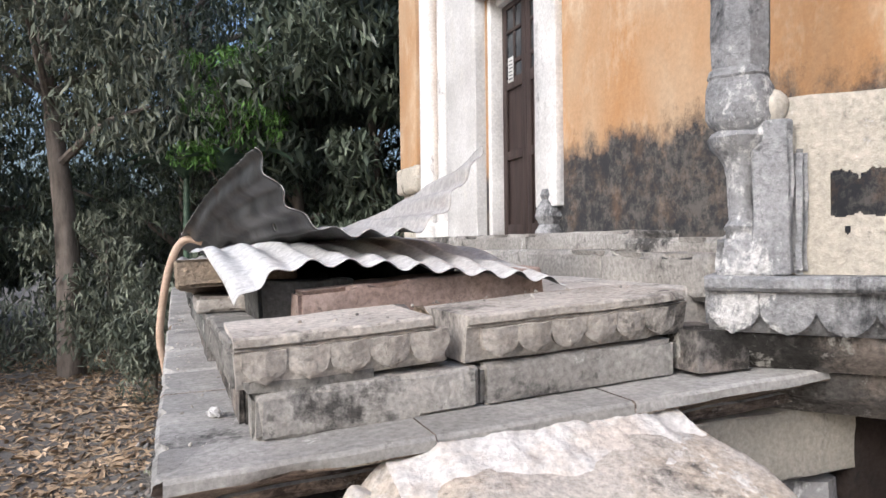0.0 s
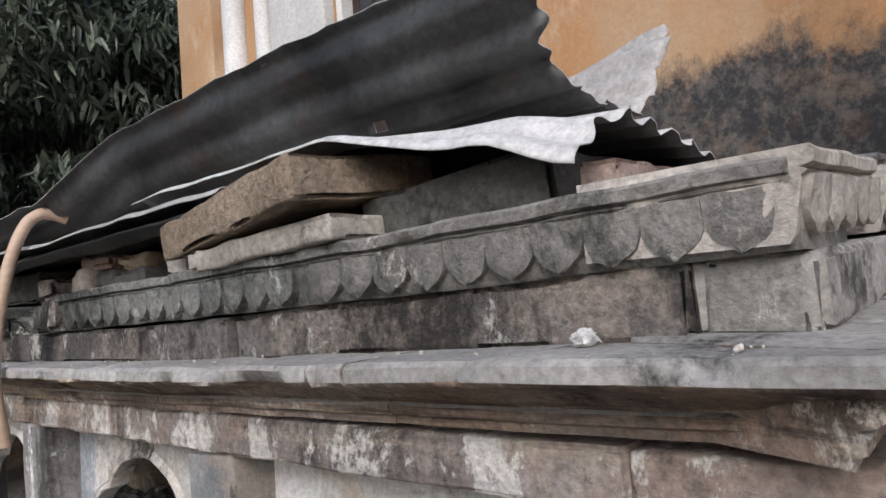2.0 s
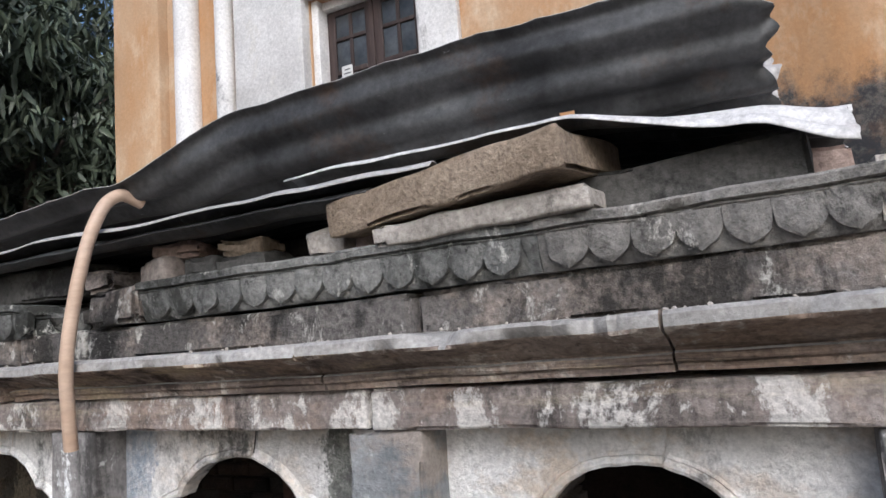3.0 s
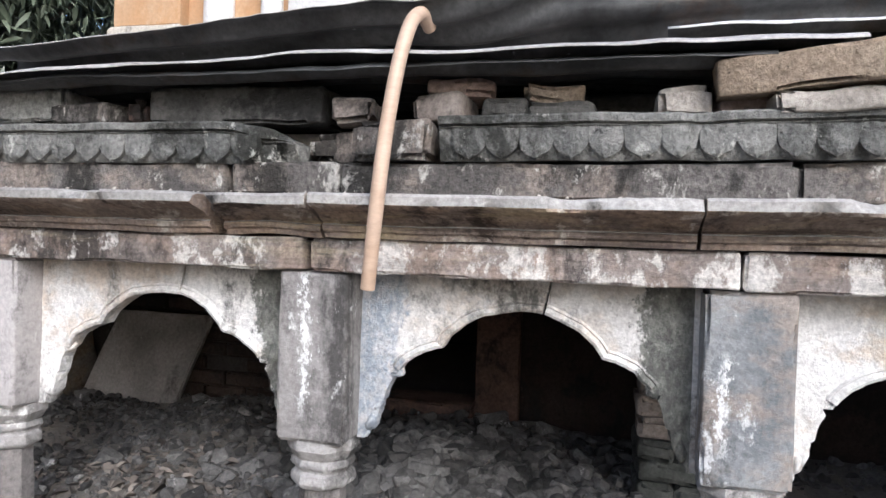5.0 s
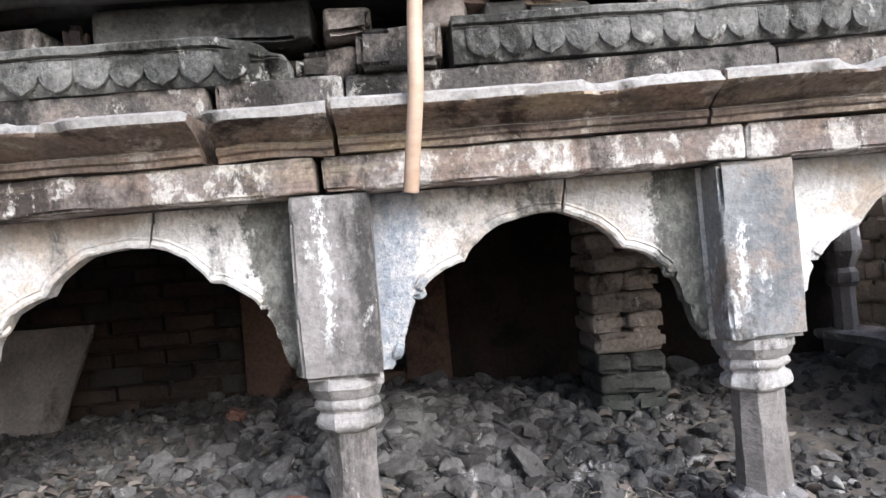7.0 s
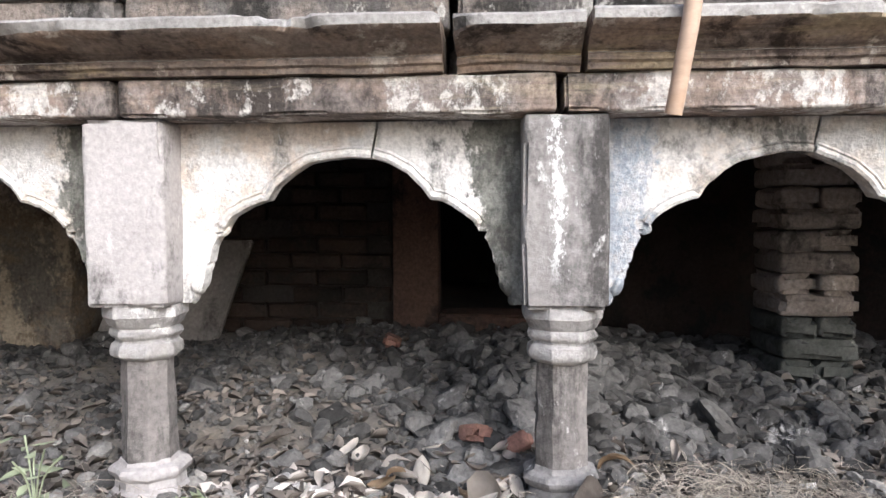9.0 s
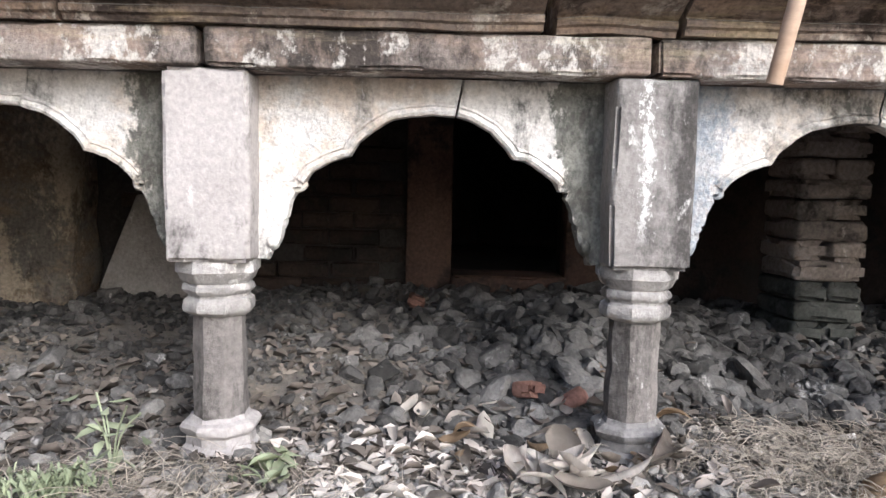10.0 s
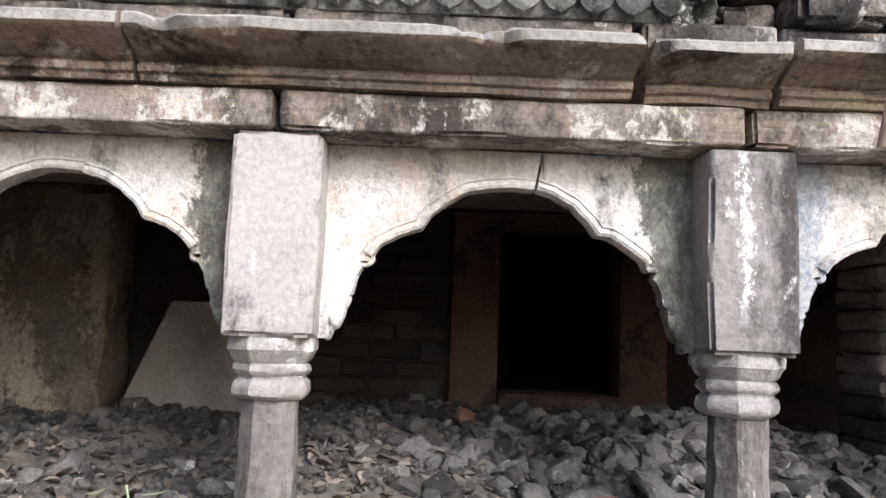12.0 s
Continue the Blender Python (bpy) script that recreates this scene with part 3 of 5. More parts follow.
def octo(rings, seed, amp=0.006):
    """An eight-sided post with uneven, worn faces: rings [(z, half width across the flats)]."""
    bm = bmesh.new()
    corner = [Vector((math.cos(a), math.sin(a), 0)) / math.cos(math.pi / 8) for a in [math.pi / 8 + math.pi / 4 * i for i in range(8)]]
    flat = [corner[i].lerp(corner[(i + 1) % 8], t) for i in range(8) for t in (0.0, 0.08, 0.36, 0.64, 0.92)]
    fine = []
    for (za, ra), (zb, rb) in zip(rings, rings[1:]):
        n = max(1, round(abs(zb - za) / 0.05))
        fine += [(za + (zb - za) * i / n, ra + (rb - ra) * i / n) for i in range(n)]
    fine.append(rings[-1])
    last, sv = None, Vector((seed * 3.7, seed * 1.9, 0))
    for z, r in fine:
        ring = []
        for c in flat:
            p = Vector((c.x * r, c.y * r, z))
            chip = max(0.0, noise.noise(p * 11 + sv * 2) - 0.15)
            p += noise.noise_vector(p * 8 + sv) * amp - Vector((c.x, c.y, 0)) * chip * amp * 2.2
            ring.append(bm.verts.new(p))
        if last:
            for i in range(len(ring)):
                bm.faces.new((last[i], last[(i + 1) % len(ring)], ring[(i + 1) % len(ring)], ring[i]))
        else:
            bm.faces.new(ring)
        last = ring
    bm.faces.new(last)
    return bm


def make_pillar(y, mat, n):
    p = thing("stone_pillar", "square-headed stone pillar with octagonal shaft and moulded rings, flaking limewash" if mat is not M_PILLAR_PALE else "pale limewashed square-headed pillar with octagonal stone shaft",
              "pillar", "structure", "pillars of the arcade", (0.26, y, 0), (0, 0, 1.2 * math.sin(n * 2.1)))
    part("block", box(-0.18, 0.18, -0.172, 0.172, -0.24, TOP, r=0.018, step=0.05, rough=0.008, chip=0.028, seed=n), mat, p)
    part("capital", octo([(-0.236, 0.158), (-0.255, 0.166), (-0.288, 0.166), (-0.296, 0.158), (-0.325, 0.146), (-0.338, 0.132)], n), M_COLLAR, p)
    ring = octo([(-0.335, 0.126), (-0.348, 0.14), (-0.368, 0.143), (-0.382, 0.136), (-0.39, 0.124), (-0.4, 0.124), (-0.412, 0.139), (-0.44, 0.145), (-0.46, 0.141), (-0.474, 0.124), (-0.482, 0.108)], n + 10, 0.008)
    part("collar", ring, M_COLLAR, p, "whitewashed ring")
    part("shaft", octo([(-0.478, 0.102), (-0.7, 0.107), (-0.95, 0.112)], n + 20), M_SHAFT, p)
    base = octo([(-0.92, 0.112), (-0.94, 0.12), (-0.952, 0.15), (-0.97, 0.161), (-0.99, 0.156), (-1.01, 0.134), (-1.05, 0.138), (-1.065, 0.154), (-1.12, 0.16), (-1.35, 0.17)], n + 30, 0.01)
    part("base", base, M_PILLAR_PALE if mat is M_PILLAR_PALE else M_PILLAR, p)
    return p


M_BLUE = weathered("lime plaster with faded blue-grey wash", (0.66, 0.636, 0.602), (0.75, 0.732, 0.705), pit=0.32, bump=0.75, dark=(0.1, 0.098, 0.09), pale=(0.8, 0.785, 0.765), darkness=0.38, paleness=0.5, warm=(0.62, 0.55, 0.47), streak=0.6, off=131, stain=(6.44 * U, -0.26 * U, (0.27, 0.31, 0.36), 0))
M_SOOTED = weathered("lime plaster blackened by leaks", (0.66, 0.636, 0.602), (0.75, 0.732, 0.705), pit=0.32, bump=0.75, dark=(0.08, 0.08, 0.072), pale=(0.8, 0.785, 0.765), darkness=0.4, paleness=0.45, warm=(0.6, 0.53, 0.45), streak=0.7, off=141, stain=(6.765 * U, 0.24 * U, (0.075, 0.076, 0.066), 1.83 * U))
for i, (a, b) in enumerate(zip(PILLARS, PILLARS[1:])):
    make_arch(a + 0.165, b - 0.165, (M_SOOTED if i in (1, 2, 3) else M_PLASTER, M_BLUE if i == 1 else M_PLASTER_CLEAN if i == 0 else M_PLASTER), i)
make_arch(12.27, 13.8, (M_PLASTER, M_PLASTER), 9)
for i, y in enumerate(PILLARS):
    make_pillar(y, {1: M_PILLAR_BLUISH, 2: M_PILLAR_RUN, 3: M_PILLAR_PALE}.get(i, M_PILLAR), i + 1)

plinth = thing("plinth", "stone plinth of lintels, cornice slabs, plain course and petal frieze, cracked and sooty", "plinth", "structure")

# lintels over the pillars
for i, (a, b) in enumerate(((2.45, 2.95), (2.95, 4.78), (4.79, 6.615), (6.64, 8.425), (8.45, 10.26), (10.28, 12.1), (12.12, 13.9))):
    part("lintel", box(0.055, 0.5, a + 0.004, b - 0.004, TOP + 0.004, 0.7, r=0.014, step=0.06, rough=0.008, chip=0.014, seed=i + 20), M_LINTEL, plinth)

def topped(bm, rise=lambda c: 0.0):
    """Marks the trodden upper faces and the worn pale lip for the second material."""
    bmesh.ops.recalc_face_normals(bm, faces=bm.faces)
    for f in bm.faces:
        c = f.calc_center_median()
        if f.normal.z > 0.45 or c.z - rise(c) > 0.85:
            f.material_index = 1
    return bm


# cornice slabs: a deep cyma below a thin lip
CYMA = [(0.5, 0.705), (0.03, 0.705), (0.022, 0.728), (0.005, 0.735), (0.0, 0.76), (0.016, 0.766), (0.012, 0.773), (-0.012, 0.779), (-0.05, 0.803), (-0.11, 0.822), (-0.15, 0.832), (-0.165, 0.845), (-0.165, 0.88), (-0.15, 0.893), (0.5, 0.9)]
CUTS = ((2.3, 3.62, 0), (3.63, 4.95, 0.0), (4.96, 6.53, 0.0), (6.55, 7.04, 0.03), (7.09, 8.95, 0.0), (8.97, 10.9, 0.0), (10.92, 13.9, 0.0))
for i, (a, b, back) in enumerate(CUTS):
    bm = run(CYMA, b - a, 0.025, 0.014 if i == 3 else 0.006, i + 3, 0.075 if i == 3 else 0.04)
    for v in bm.verts:
        v.co.y += a
        if a < 3:
            v.co.y = max(v.co.y, 2.3 + 0.26 * smooth(-0.1, 0.45, v.co.x) + max(0, (0.86 - v.co.z)) * 1.3)
        v.co.z += 0.03 * smooth(5.5, 2.3, v.co.y)
        v.co.x += back
    part("cornice_slab", topped(bm, lambda c: 0.03 * smooth(5.5, 2.3, c.y)), (M_CORNICE, M_LIP), plinth)
for i, (a, b) in enumerate(((-0.13, 0.72), (0.73, 1.52), (1.53, 3.4))):
    bm = run(CYMA, b - a, 0.08, 0.007, i + 13, 0.02)
    for v in bm.verts:
        x, y, z = v.co
        v.co = (a + y, 2.445 + x, z + 0.03 + 0.05 * (a + y + 0.1))
        if a < 0:
            v.co.x = max(v.co.x, -0.13 + 0.26 * smooth(2.34, 2.9, v.co.y))
    part("cornice_slab", topped(bm, lambda c: 0.03 + 0.05 * (c.x + 0.1)), (M_CORNICE, M_LIP), plinth)

# plain course above the cornice
for i, (a, b) in enumerate(((2.56, 2.785), (2.795, 4.58), (4.59, 6.49), (6.5, 7.03), (7.07, 8.4), (8.42, 10.0), (10.02, 13.9))):
    m = (a + b) / 2
    s = 0.16 - 0.025 * min(m - 2.5, 3.2)
    bm = box(s, s + 0.45, a, b, 0.885, 1.045, r=0.02, rough=0.009, chip=0.045, seed=i + 31)
    for v in bm.verts:
        v.co.z += corner_rise(v.co.y) * (1.1 if v.co.z > 0.95 else 0.7)
    part("course_block", bm, M_FRIEZE_NEAR if i == 0 else M_COURSE, plinth)
for i, (a, b) in enumerate(((0.166, 1.0), (1.01, 1.93))):
    bm = box(a, b, 2.535, 2.95, 0.92, 1.09, r=0.02, rough=0.008, chip=0.03, seed=i + 41)
    for v in bm.verts:
        v.co.z += 0.05 * v.co.x
    part("course_block", bm, M_STEP, plinth)
part("course_block", box(1.95, 2.22, 2.42, 2.75, 1.05, 1.225, r=0.004, step=0.035, rough=0.007, chip=0.05, seed=47), M_COURSE, plinth)


# petal frieze
def petal_mesh(name, seed, w=0.066, h=0.128, mat=None):
    bm = bmesh.new()
    rows = [(0.0, 1.0), (0.12, 1.0), (0.4, 1.0), (0.56, 0.95), (0.7, 0.82), (0.82, 0.58), (0.91, 0.3), (0.965, 0.13), (1.0, 0.03)]
    grid = []
    for t, f in rows:
        row = []
        for s in (-1, -0.75, -0.35, 0, 0.35, 0.75, 1):
            dome = 0.013 * (1 - s * s) * min(1, (1 - t) * 3 + 0.25) + 0.007 - 0.004 * (abs(abs(s) - 0.75) < 0.01)
            p = Vector((-dome, s * w * f, -t * h))
            row.append(bm.verts.new(p + noise.noise_vector(p * 22 + Vector((seed * 3, 0, 0))) * 0.008))
        grid.append(row)
    for a, b in zip(grid, grid[1:]):
        for i in range(6):
            bm.faces.new((a[i], a[i + 1], b[i + 1], b[i]))
    rim = [grid[0][0]] + [r[0] for r in grid[1:]] + grid[-1][1:] + [r[-1] for r in reversed(grid[:-1])] + list(reversed(grid[0][1:-1]))
    back = [bm.verts.new((0.03, v.co.y, v.co.z)) for v in rim]
    for i in range(len(rim)):
        j = (i + 1) % len(rim)
        bm.faces.new((rim[i], rim[j], back[j], back[i]))
    return finish(name, bm, mat or M_FRIEZE)


PETALS = {m: [petal_mesh("petal", k, w, h, m) for k in range(5)] for m, w, h in ((M_FRIEZE, 0.0705, 0.128), (M_FRIEZE_NEAR, 0.0705, 0.128), (M_STONE, 0.0755, 0.122))}
PETALS_BIG = [petal_mesh("petal", k + 9, 0.1, 0.17, M_BALCONY) for k in range(3)]
FRIEZE = [(0.5, 0.0), (0.05, 0.0), (0.035, 0.02), (0.012, 0.13), (0.0, 0.138), (0.012, 0.146), (-0.012, 0.152), (-0.015, 0.178), (-0.008, 0.187), (0.5, 0.19)]


def frieze_slab(length, seed, mat, gap=0.142, skip=(), broken=0.0):
    """Slab with a row of hanging petals, along +y from its origin, face towards -x."""
    bm = run(FRIEZE, length, 0.03, 0.008, seed, 0.03)
    for v in bm.verts:
        # a worn, ragged end
        e = smooth(broken, 0.0, v.co.y + 0.06 * noise.noise(v.co * 9)) if broken else 0.0
        v.co.x += 0.09 * e * (1 + 0.8 * noise.noise(v.co * 13)) if v.co.x < 0.3 else 0
        v.co.z -= 0.09 * e * (0.7 + 0.9 * noise.noise(v.co * 7)) if v.co.z > 0.1 else 0
        v.co.y += 0.06 * e * noise.noise(v.co * 12 + Vector((4, 0, 0)))
    f = part("frieze_slab", bm, mat, plinth)
    n = int(length / gap)
    off = (length - n * gap) / 2 + gap / 2
    for i in range(n):
        if i in skip:
            continue
        k = (i * 3 + seed) % 5
        part("petal", PETALS[mat][k], mat, f, loc=(0.004 if mat is M_STONE else 0.012, off + i * gap, 0.134), rot=(0, -9 if mat is M_STONE else -2, 2 * math.sin(i * 1.7 + seed)))
    return f


SLABS = ((2.56, 4.05, 0.0), (4.052, 6.02, 0.0), (6.72, 8.3, -0.015), (8.31, 9.17, -0.01), (9.32, 10.1, -0.01), (10.11, 12.0, 0), (12.01, 13.9, 0))
for i, (a, b, dz) in enumerate(SLABS):
    f = frieze_slab(b - a, i + 1, M_FRIEZE_NEAR if i == 0 else M_FRIEZE, skip=(0,) if i == 2 else (), broken=0.3 if i == 2 else 0.0)
    z0, z1 = 1.05 + corner_rise(a) + dz, 1.05 + corner_rise(b) + dz
    place(f, (shift_x(a), a, z0), (math.degrees(math.atan2(z1 - z0, b - a)) if a < 6 else 0, 0, math.degrees(0.02) if a < 6 else 0))
# the two front slabs, turned towards the bank; the second has slipped a little
for i, (a, b, y, dz) in enumerate(((0.1, 0.9, 2.53, 0.0), (0.94, 1.97, 2.5, -0.015))):
    f = frieze_slab(b - a, i + 12, M_STONE, 0.15, broken=0.05 if i == 0 else 0.0)
    place(f, (b, y, 1.105 + 0.06 * b + dz), (-3.4, 0, 90))
# broken ends beside the gap
part("broken_block", box(0.04, 0.34, 6.06, 6.42, 1.055, 1.235, r=0.03, rough=0.02, chip=0.09, seed=55), M_COURSE, plinth, "half-broken buff and black stone")
part("broken_block", box(0.2, 0.5, 6.44, 6.72, 1.05, 1.2, r=0.04, rough=0.03, chip=0.1, seed=57), M_COURSE, plinth)


# ---- deck on top of the plinth ----
def deck():
    bm = bmesh.new()
    for i, (x0, x1) in enumerate(((0.45, 1.2), (1.2, 2.2), (2.2, 3.3))):
        for j, (y0, y1) in enumerate(((2.95, 4.4), (4.4, 6.0), (6.0, 8.0), (8.0, 10.5), (10.5, 13.9))):
            box(x0 + 0.004, x1 - 0.004, y0 + 0.004, y1 - 0.004, 1.0, 1.232, bm=bm, step=0.25, rough=0.008, chip=0.01, seed=i * 7 + j)
    for v in bm.verts:
        v.co.z += 0.065 * max(0, v.co.x - 0.1) * smooth(7, 4, v.co.y)
    ob = solid("floor_deck", bm, M_TOP, "dusty grey stone paving on the plinth", "floor", "structure")
    return ob


deck()
part("roof_slab", box(0.5, 3.3, 2.7, 13.9, 0.76, 0.99, step=0.6), M_STONE, plinth)
steps = thing("steps", "two low worn stone steps along the ochre wall", "steps", "structure")
for i, (a, b) in enumerate(((2.78, 3.75), (3.76, 5.3), (5.31, 7.2), (7.21, 9.2))):
    part("step_slab", box(2.35 + 0.05 * math.sin(i), 3.29, a, b, 1.3, 1.545 + 0.01 * (i % 2), r=0.03, rough=0.012, chip=0.06, seed=i + 61), M_STEP, steps)
for i, (a, b) in enumerate(((4.1, 5.6), (5.62, 7.6), (7.62, 9.4))):
    part("step_slab", box(2.85, 3.29, a, b, 1.5, 1.69, r=0.03, rough=0.012, chip=0.08, seed=i + 71), M_STEP, steps)
part("step_slab", box(2.75, 3.28, 2.75, 4.05, 1.5, 1.63, r=0.035, rough=0.015, chip=0.07, seed=77), M_STEP, steps)

# ---- ochre building ----
house = thing("house", "old palace wing with ochre limewashed walls, black mould at the foot and white door surround", "house", "structure")
DY0, DY1, DZ0, DZ1 = 6.13, 7.42, 1.66, 4.42
for k, (a, b, c, d) in enumerate(((2.46, DY0, 1.01, 9.0), (DY1, 10.2, 1.01, 9.0), (DY0, DY1, DZ1, 9.0), (DY0, DY1, 1.01, DZ0))):
    part("wall", box(3.3, 3.7, a, b, c, d, step=0.5, r=0.005, rough=0.004, chip=0), M_ORANGE, house)
part("wall", box(3.7, 9.0, 9.8, 10.2, -1.2, 9.0, step=0.8, r=0.01, rough=0.004, chip=0), M_ORANGE, house)
part("wall", box(3.7, 6.2, 2.46, 2.86, -1.2, 9.0, step=0.5, r=0.005, rough=0.004, chip=0), M_ORANGE, house)
part("wall", box(6.2, 6.6, -6.0, 2.86, -1.2, 9.0, step=0.5, r=0.005, rough=0.004, chip=0), M_ORANGE, house)
part("roof", box(3.1, 9.0, 2.3, 10.4, 9.0, 9.3, step=1.0), M_STONE, house)
part("wall", box(4.6, 4.8, 4.0, 9.0, 1.3, 9.0, step=1.0), M_STONE, house)
# corner pilaster with chamfered foot, columns, and the white surround
part("pilaster", box(3.16, 3.31, 9.5, 10.27, 2.75, 9.0, step=0.4, rough=0.004, chip=0.01, seed=81), M_ORANGE, house)
part("pilaster_foot", box(3.1, 3.32, 9.45, 10.32, 2.35, 2.75, r=0.06, step=0.1, rough=0.01, chip=0.02, seed=82), M_PARAPET, house)
part("pilaster_foot", box(3.2, 3.33, 9.5, 10.26, 1.2, 2.35, r=0.02, step=0.2, seed=83), M_PARAPET, house)
for y, r, z1, capped in ((9.12, 0.15, 9.0, False), (8.55, 0.11, 5.0, True)):
    c = part("column", lathe([(1.7, r * 1.5), (1.85, r * 1.5), (1.9, r * 1.15), (2.05, r * 1.3), (2.12, r), (z1 - 0.1, r * 0.95), (z1, r)], 20, centre=(3.24, y)), M_WHITE, house)
    if capped:
        part("column_cap", lathe([(z1, r), (z1 + 0.03, r * 1.5), (z1 + 0.09, r * 1.55), (z1 + 0.12, r * 1.1), (z1 + 0.2, r * 1.35), (z1 + 0.24, r * 0.9), (9.0, r * 0.85)], 20, centre=(3.24, y)), M_WHITE, c)
part("surround", box(3.17, 3.31, 7.43, 8.35, 1.55, 5.2, step=0.3, rough=0.004, chip=0.01, seed=84), M_WHITE, house)
part("surround", box(3.22, 3.31, 5.72, DY0 - 0.003, 1.95, 5.2, step=0.3, rough=0.004, chip=0.01, seed=85), M_WHITE, house)
part("surround", box(3.17, 3.31, 5.72, 8.35, DZ1 + 0.003, 5.25, step=0.3, rough=0.004, chip=0.01, seed=86), M_WHITE, house)
foot = lathe([(1.6, 0.17), (1.72, 0.17), (1.78, 0.13), (1.86, 0.17), (1.95, 0.15), (2.02, 0.1), (2.06, 0.12), (2.12, 0.1)], 14, centre=(3.3, 5.93))
part("surround_foot", foot, M_BALCONY, house, "worn grey carved foot")
part("door_jamb", box(3.32, 3.58, DY1 - 0.09, DY1 - 0.003, DZ0, DZ1, step=0.3, rough=0.003, chip=0.01, seed=87), M_WHITE, house, "white painted timber jamb")
part("door_jamb", box(3.32, 3.58, DY0 + 0.003, DY0 + 0.06, DZ0, DZ1, step=0.3, rough=0.003, chip=0.01, seed=88), M_WHITE, house)
part("door_jamb", box(3.4, 3.58, DY0 + 0.06, DY1 - 0.09, DZ1 - 0.09, DZ1 - 0.003, step=0.3, rough=0.003, chip=0.01, seed=89), M_WHITE, house)


def make_door():
    d = thing("door_1", "closed dark wooden double door with glazed upper lights and panels", "door", "structure")
    y0, y1 = DY0 + 0.06, DY1 - 0.09
    w = (y1 - y0) / 2
    for k in range(2):
        a = y0 + k * w
        leaf = part("door_leaf", box(3.5, 3.545, a + 0.004, a + w - 0.004, DZ0, DZ1 - 0.1, step=0.4, r=0.004, rough=0, chip=0), M_WOOD, d)
        for ya, yb in ((a + 0.004, a + 0.1), (a + w - 0.1, a + w - 0.004)):
            part("stile", box(3.47, 3.502, ya, yb, DZ0, DZ1 - 0.1, step=0.5, r=0.006, rough=0.001, chip=0), M_WOOD, leaf)
        for z, h in ((DZ0, 0.16), (2.55, 0.1), (3.35, 0.12), (3.62, 0.05), (3.98, 0.04), (4.26, 0.06)):
            part("rail", box(3.468, 3.503, a + 0.1, a + w - 0.1, z, z + h, step=0.4, r=0.006, rough=0.001, chip=0), M_WOOD, leaf)
        part("mullion", box(3.474, 3.503, a + w / 2 - 0.02, a + w / 2 + 0.02, 3.47, 4.26, step=0.5, r=0.005, rough=0, chip=0), M_WOOD, leaf)
        for z0, z1 in ((3.47, 3.62), (3.67, 3.98), (4.02, 4.26)):
            for m in range(2):
                ya = a + 0.105 + m * (w / 2 - 0.08)
                part("pane", box(3.488, 3.496, ya, ya + w / 2 - 0.125, z0 + 0.003, z1 - 0.003, step=0.4, r=0.001, rough=0, chip=0), M_PANE, leaf)
    note = part("notice", box(3.462, 3.466, 7.04, 7.17, 3.42, 3.7, step=0.2, r=0.001, rough=0.001, chip=0), M_PAPER, d, "white paper notice with dark writing")
    for i in range(6):
        part("writing", box(3.4595, 3.4615, 7.055 + 0.005 * (i % 3), 7.15 - 0.015 * (i % 2), 3.45 + i * 0.04, 3.464 + i * 0.04, step=0.3, r=0.0005, rough=0, chip=0), M_INK, note)


make_door()

# ---- balcony with parapet ----
def along(t, inward=0.0):
    """Plan place t along the balcony's slanted face from the plinth, inward of it."""
    return 2.0 + 0.643 * t + 0.766 * inward, 2.43 - 0.766 * t + 0.643 * inward


def make_balcony():
    b = thing("balcony", "projecting carved stone balcony with large petals, limewashed and blackened", "balcony", "structure")
    far = along(1.3)
    spec = (("ledge", [(0.9, 0.0), (-0.02, 0.0), (-0.035, 0.015), (-0.035, 0.05), (-0.02, 0.062), (0.9, 0.065)], 1.4, M_BALCONY),
            ("petal_band", [(0.9, 0.0), (0.1, 0.0), (0.08, 0.02), (0.02, 0.15), (0.0, 0.18), (0.9, 0.182)], 1.216, M_BALCONY),
            ("corbel", [(0.9, 0.0), (0.26, 0.0), (0.2, 0.05), (0.13, 0.12), (0.12, 0.165), (0.9, 0.168)], 1.045, M_COURSE),
            ("corbel", [(0.9, 0.0), (0.5, 0.0), (0.44, 0.05), (0.36, 0.1), (0.3, 0.22), (0.9, 0.225)], 0.815, M_COURSE))
    for i, (name, prof, z, mat) in enumerate(spec):
        o = part(name, run(prof, 1.3, 0.08, 0.006, i + 90, 0.01), mat, b, loc=(far[0], far[1], z), rot=(0, 0, 40))
        if name == "petal_band":
            for k in range(6):
                part("petal", PETALS_BIG[k % 3], M_BALCONY, o, loc=(0.022, 1.2 - k * 0.205, 0.172), rot=(0, -6, 0))
    part("end_block", box(2.3, 3.3, 2.46, 2.78, 1.1, 1.44, step=0.4), M_BALCONY, b)
    return b


make_balcony()


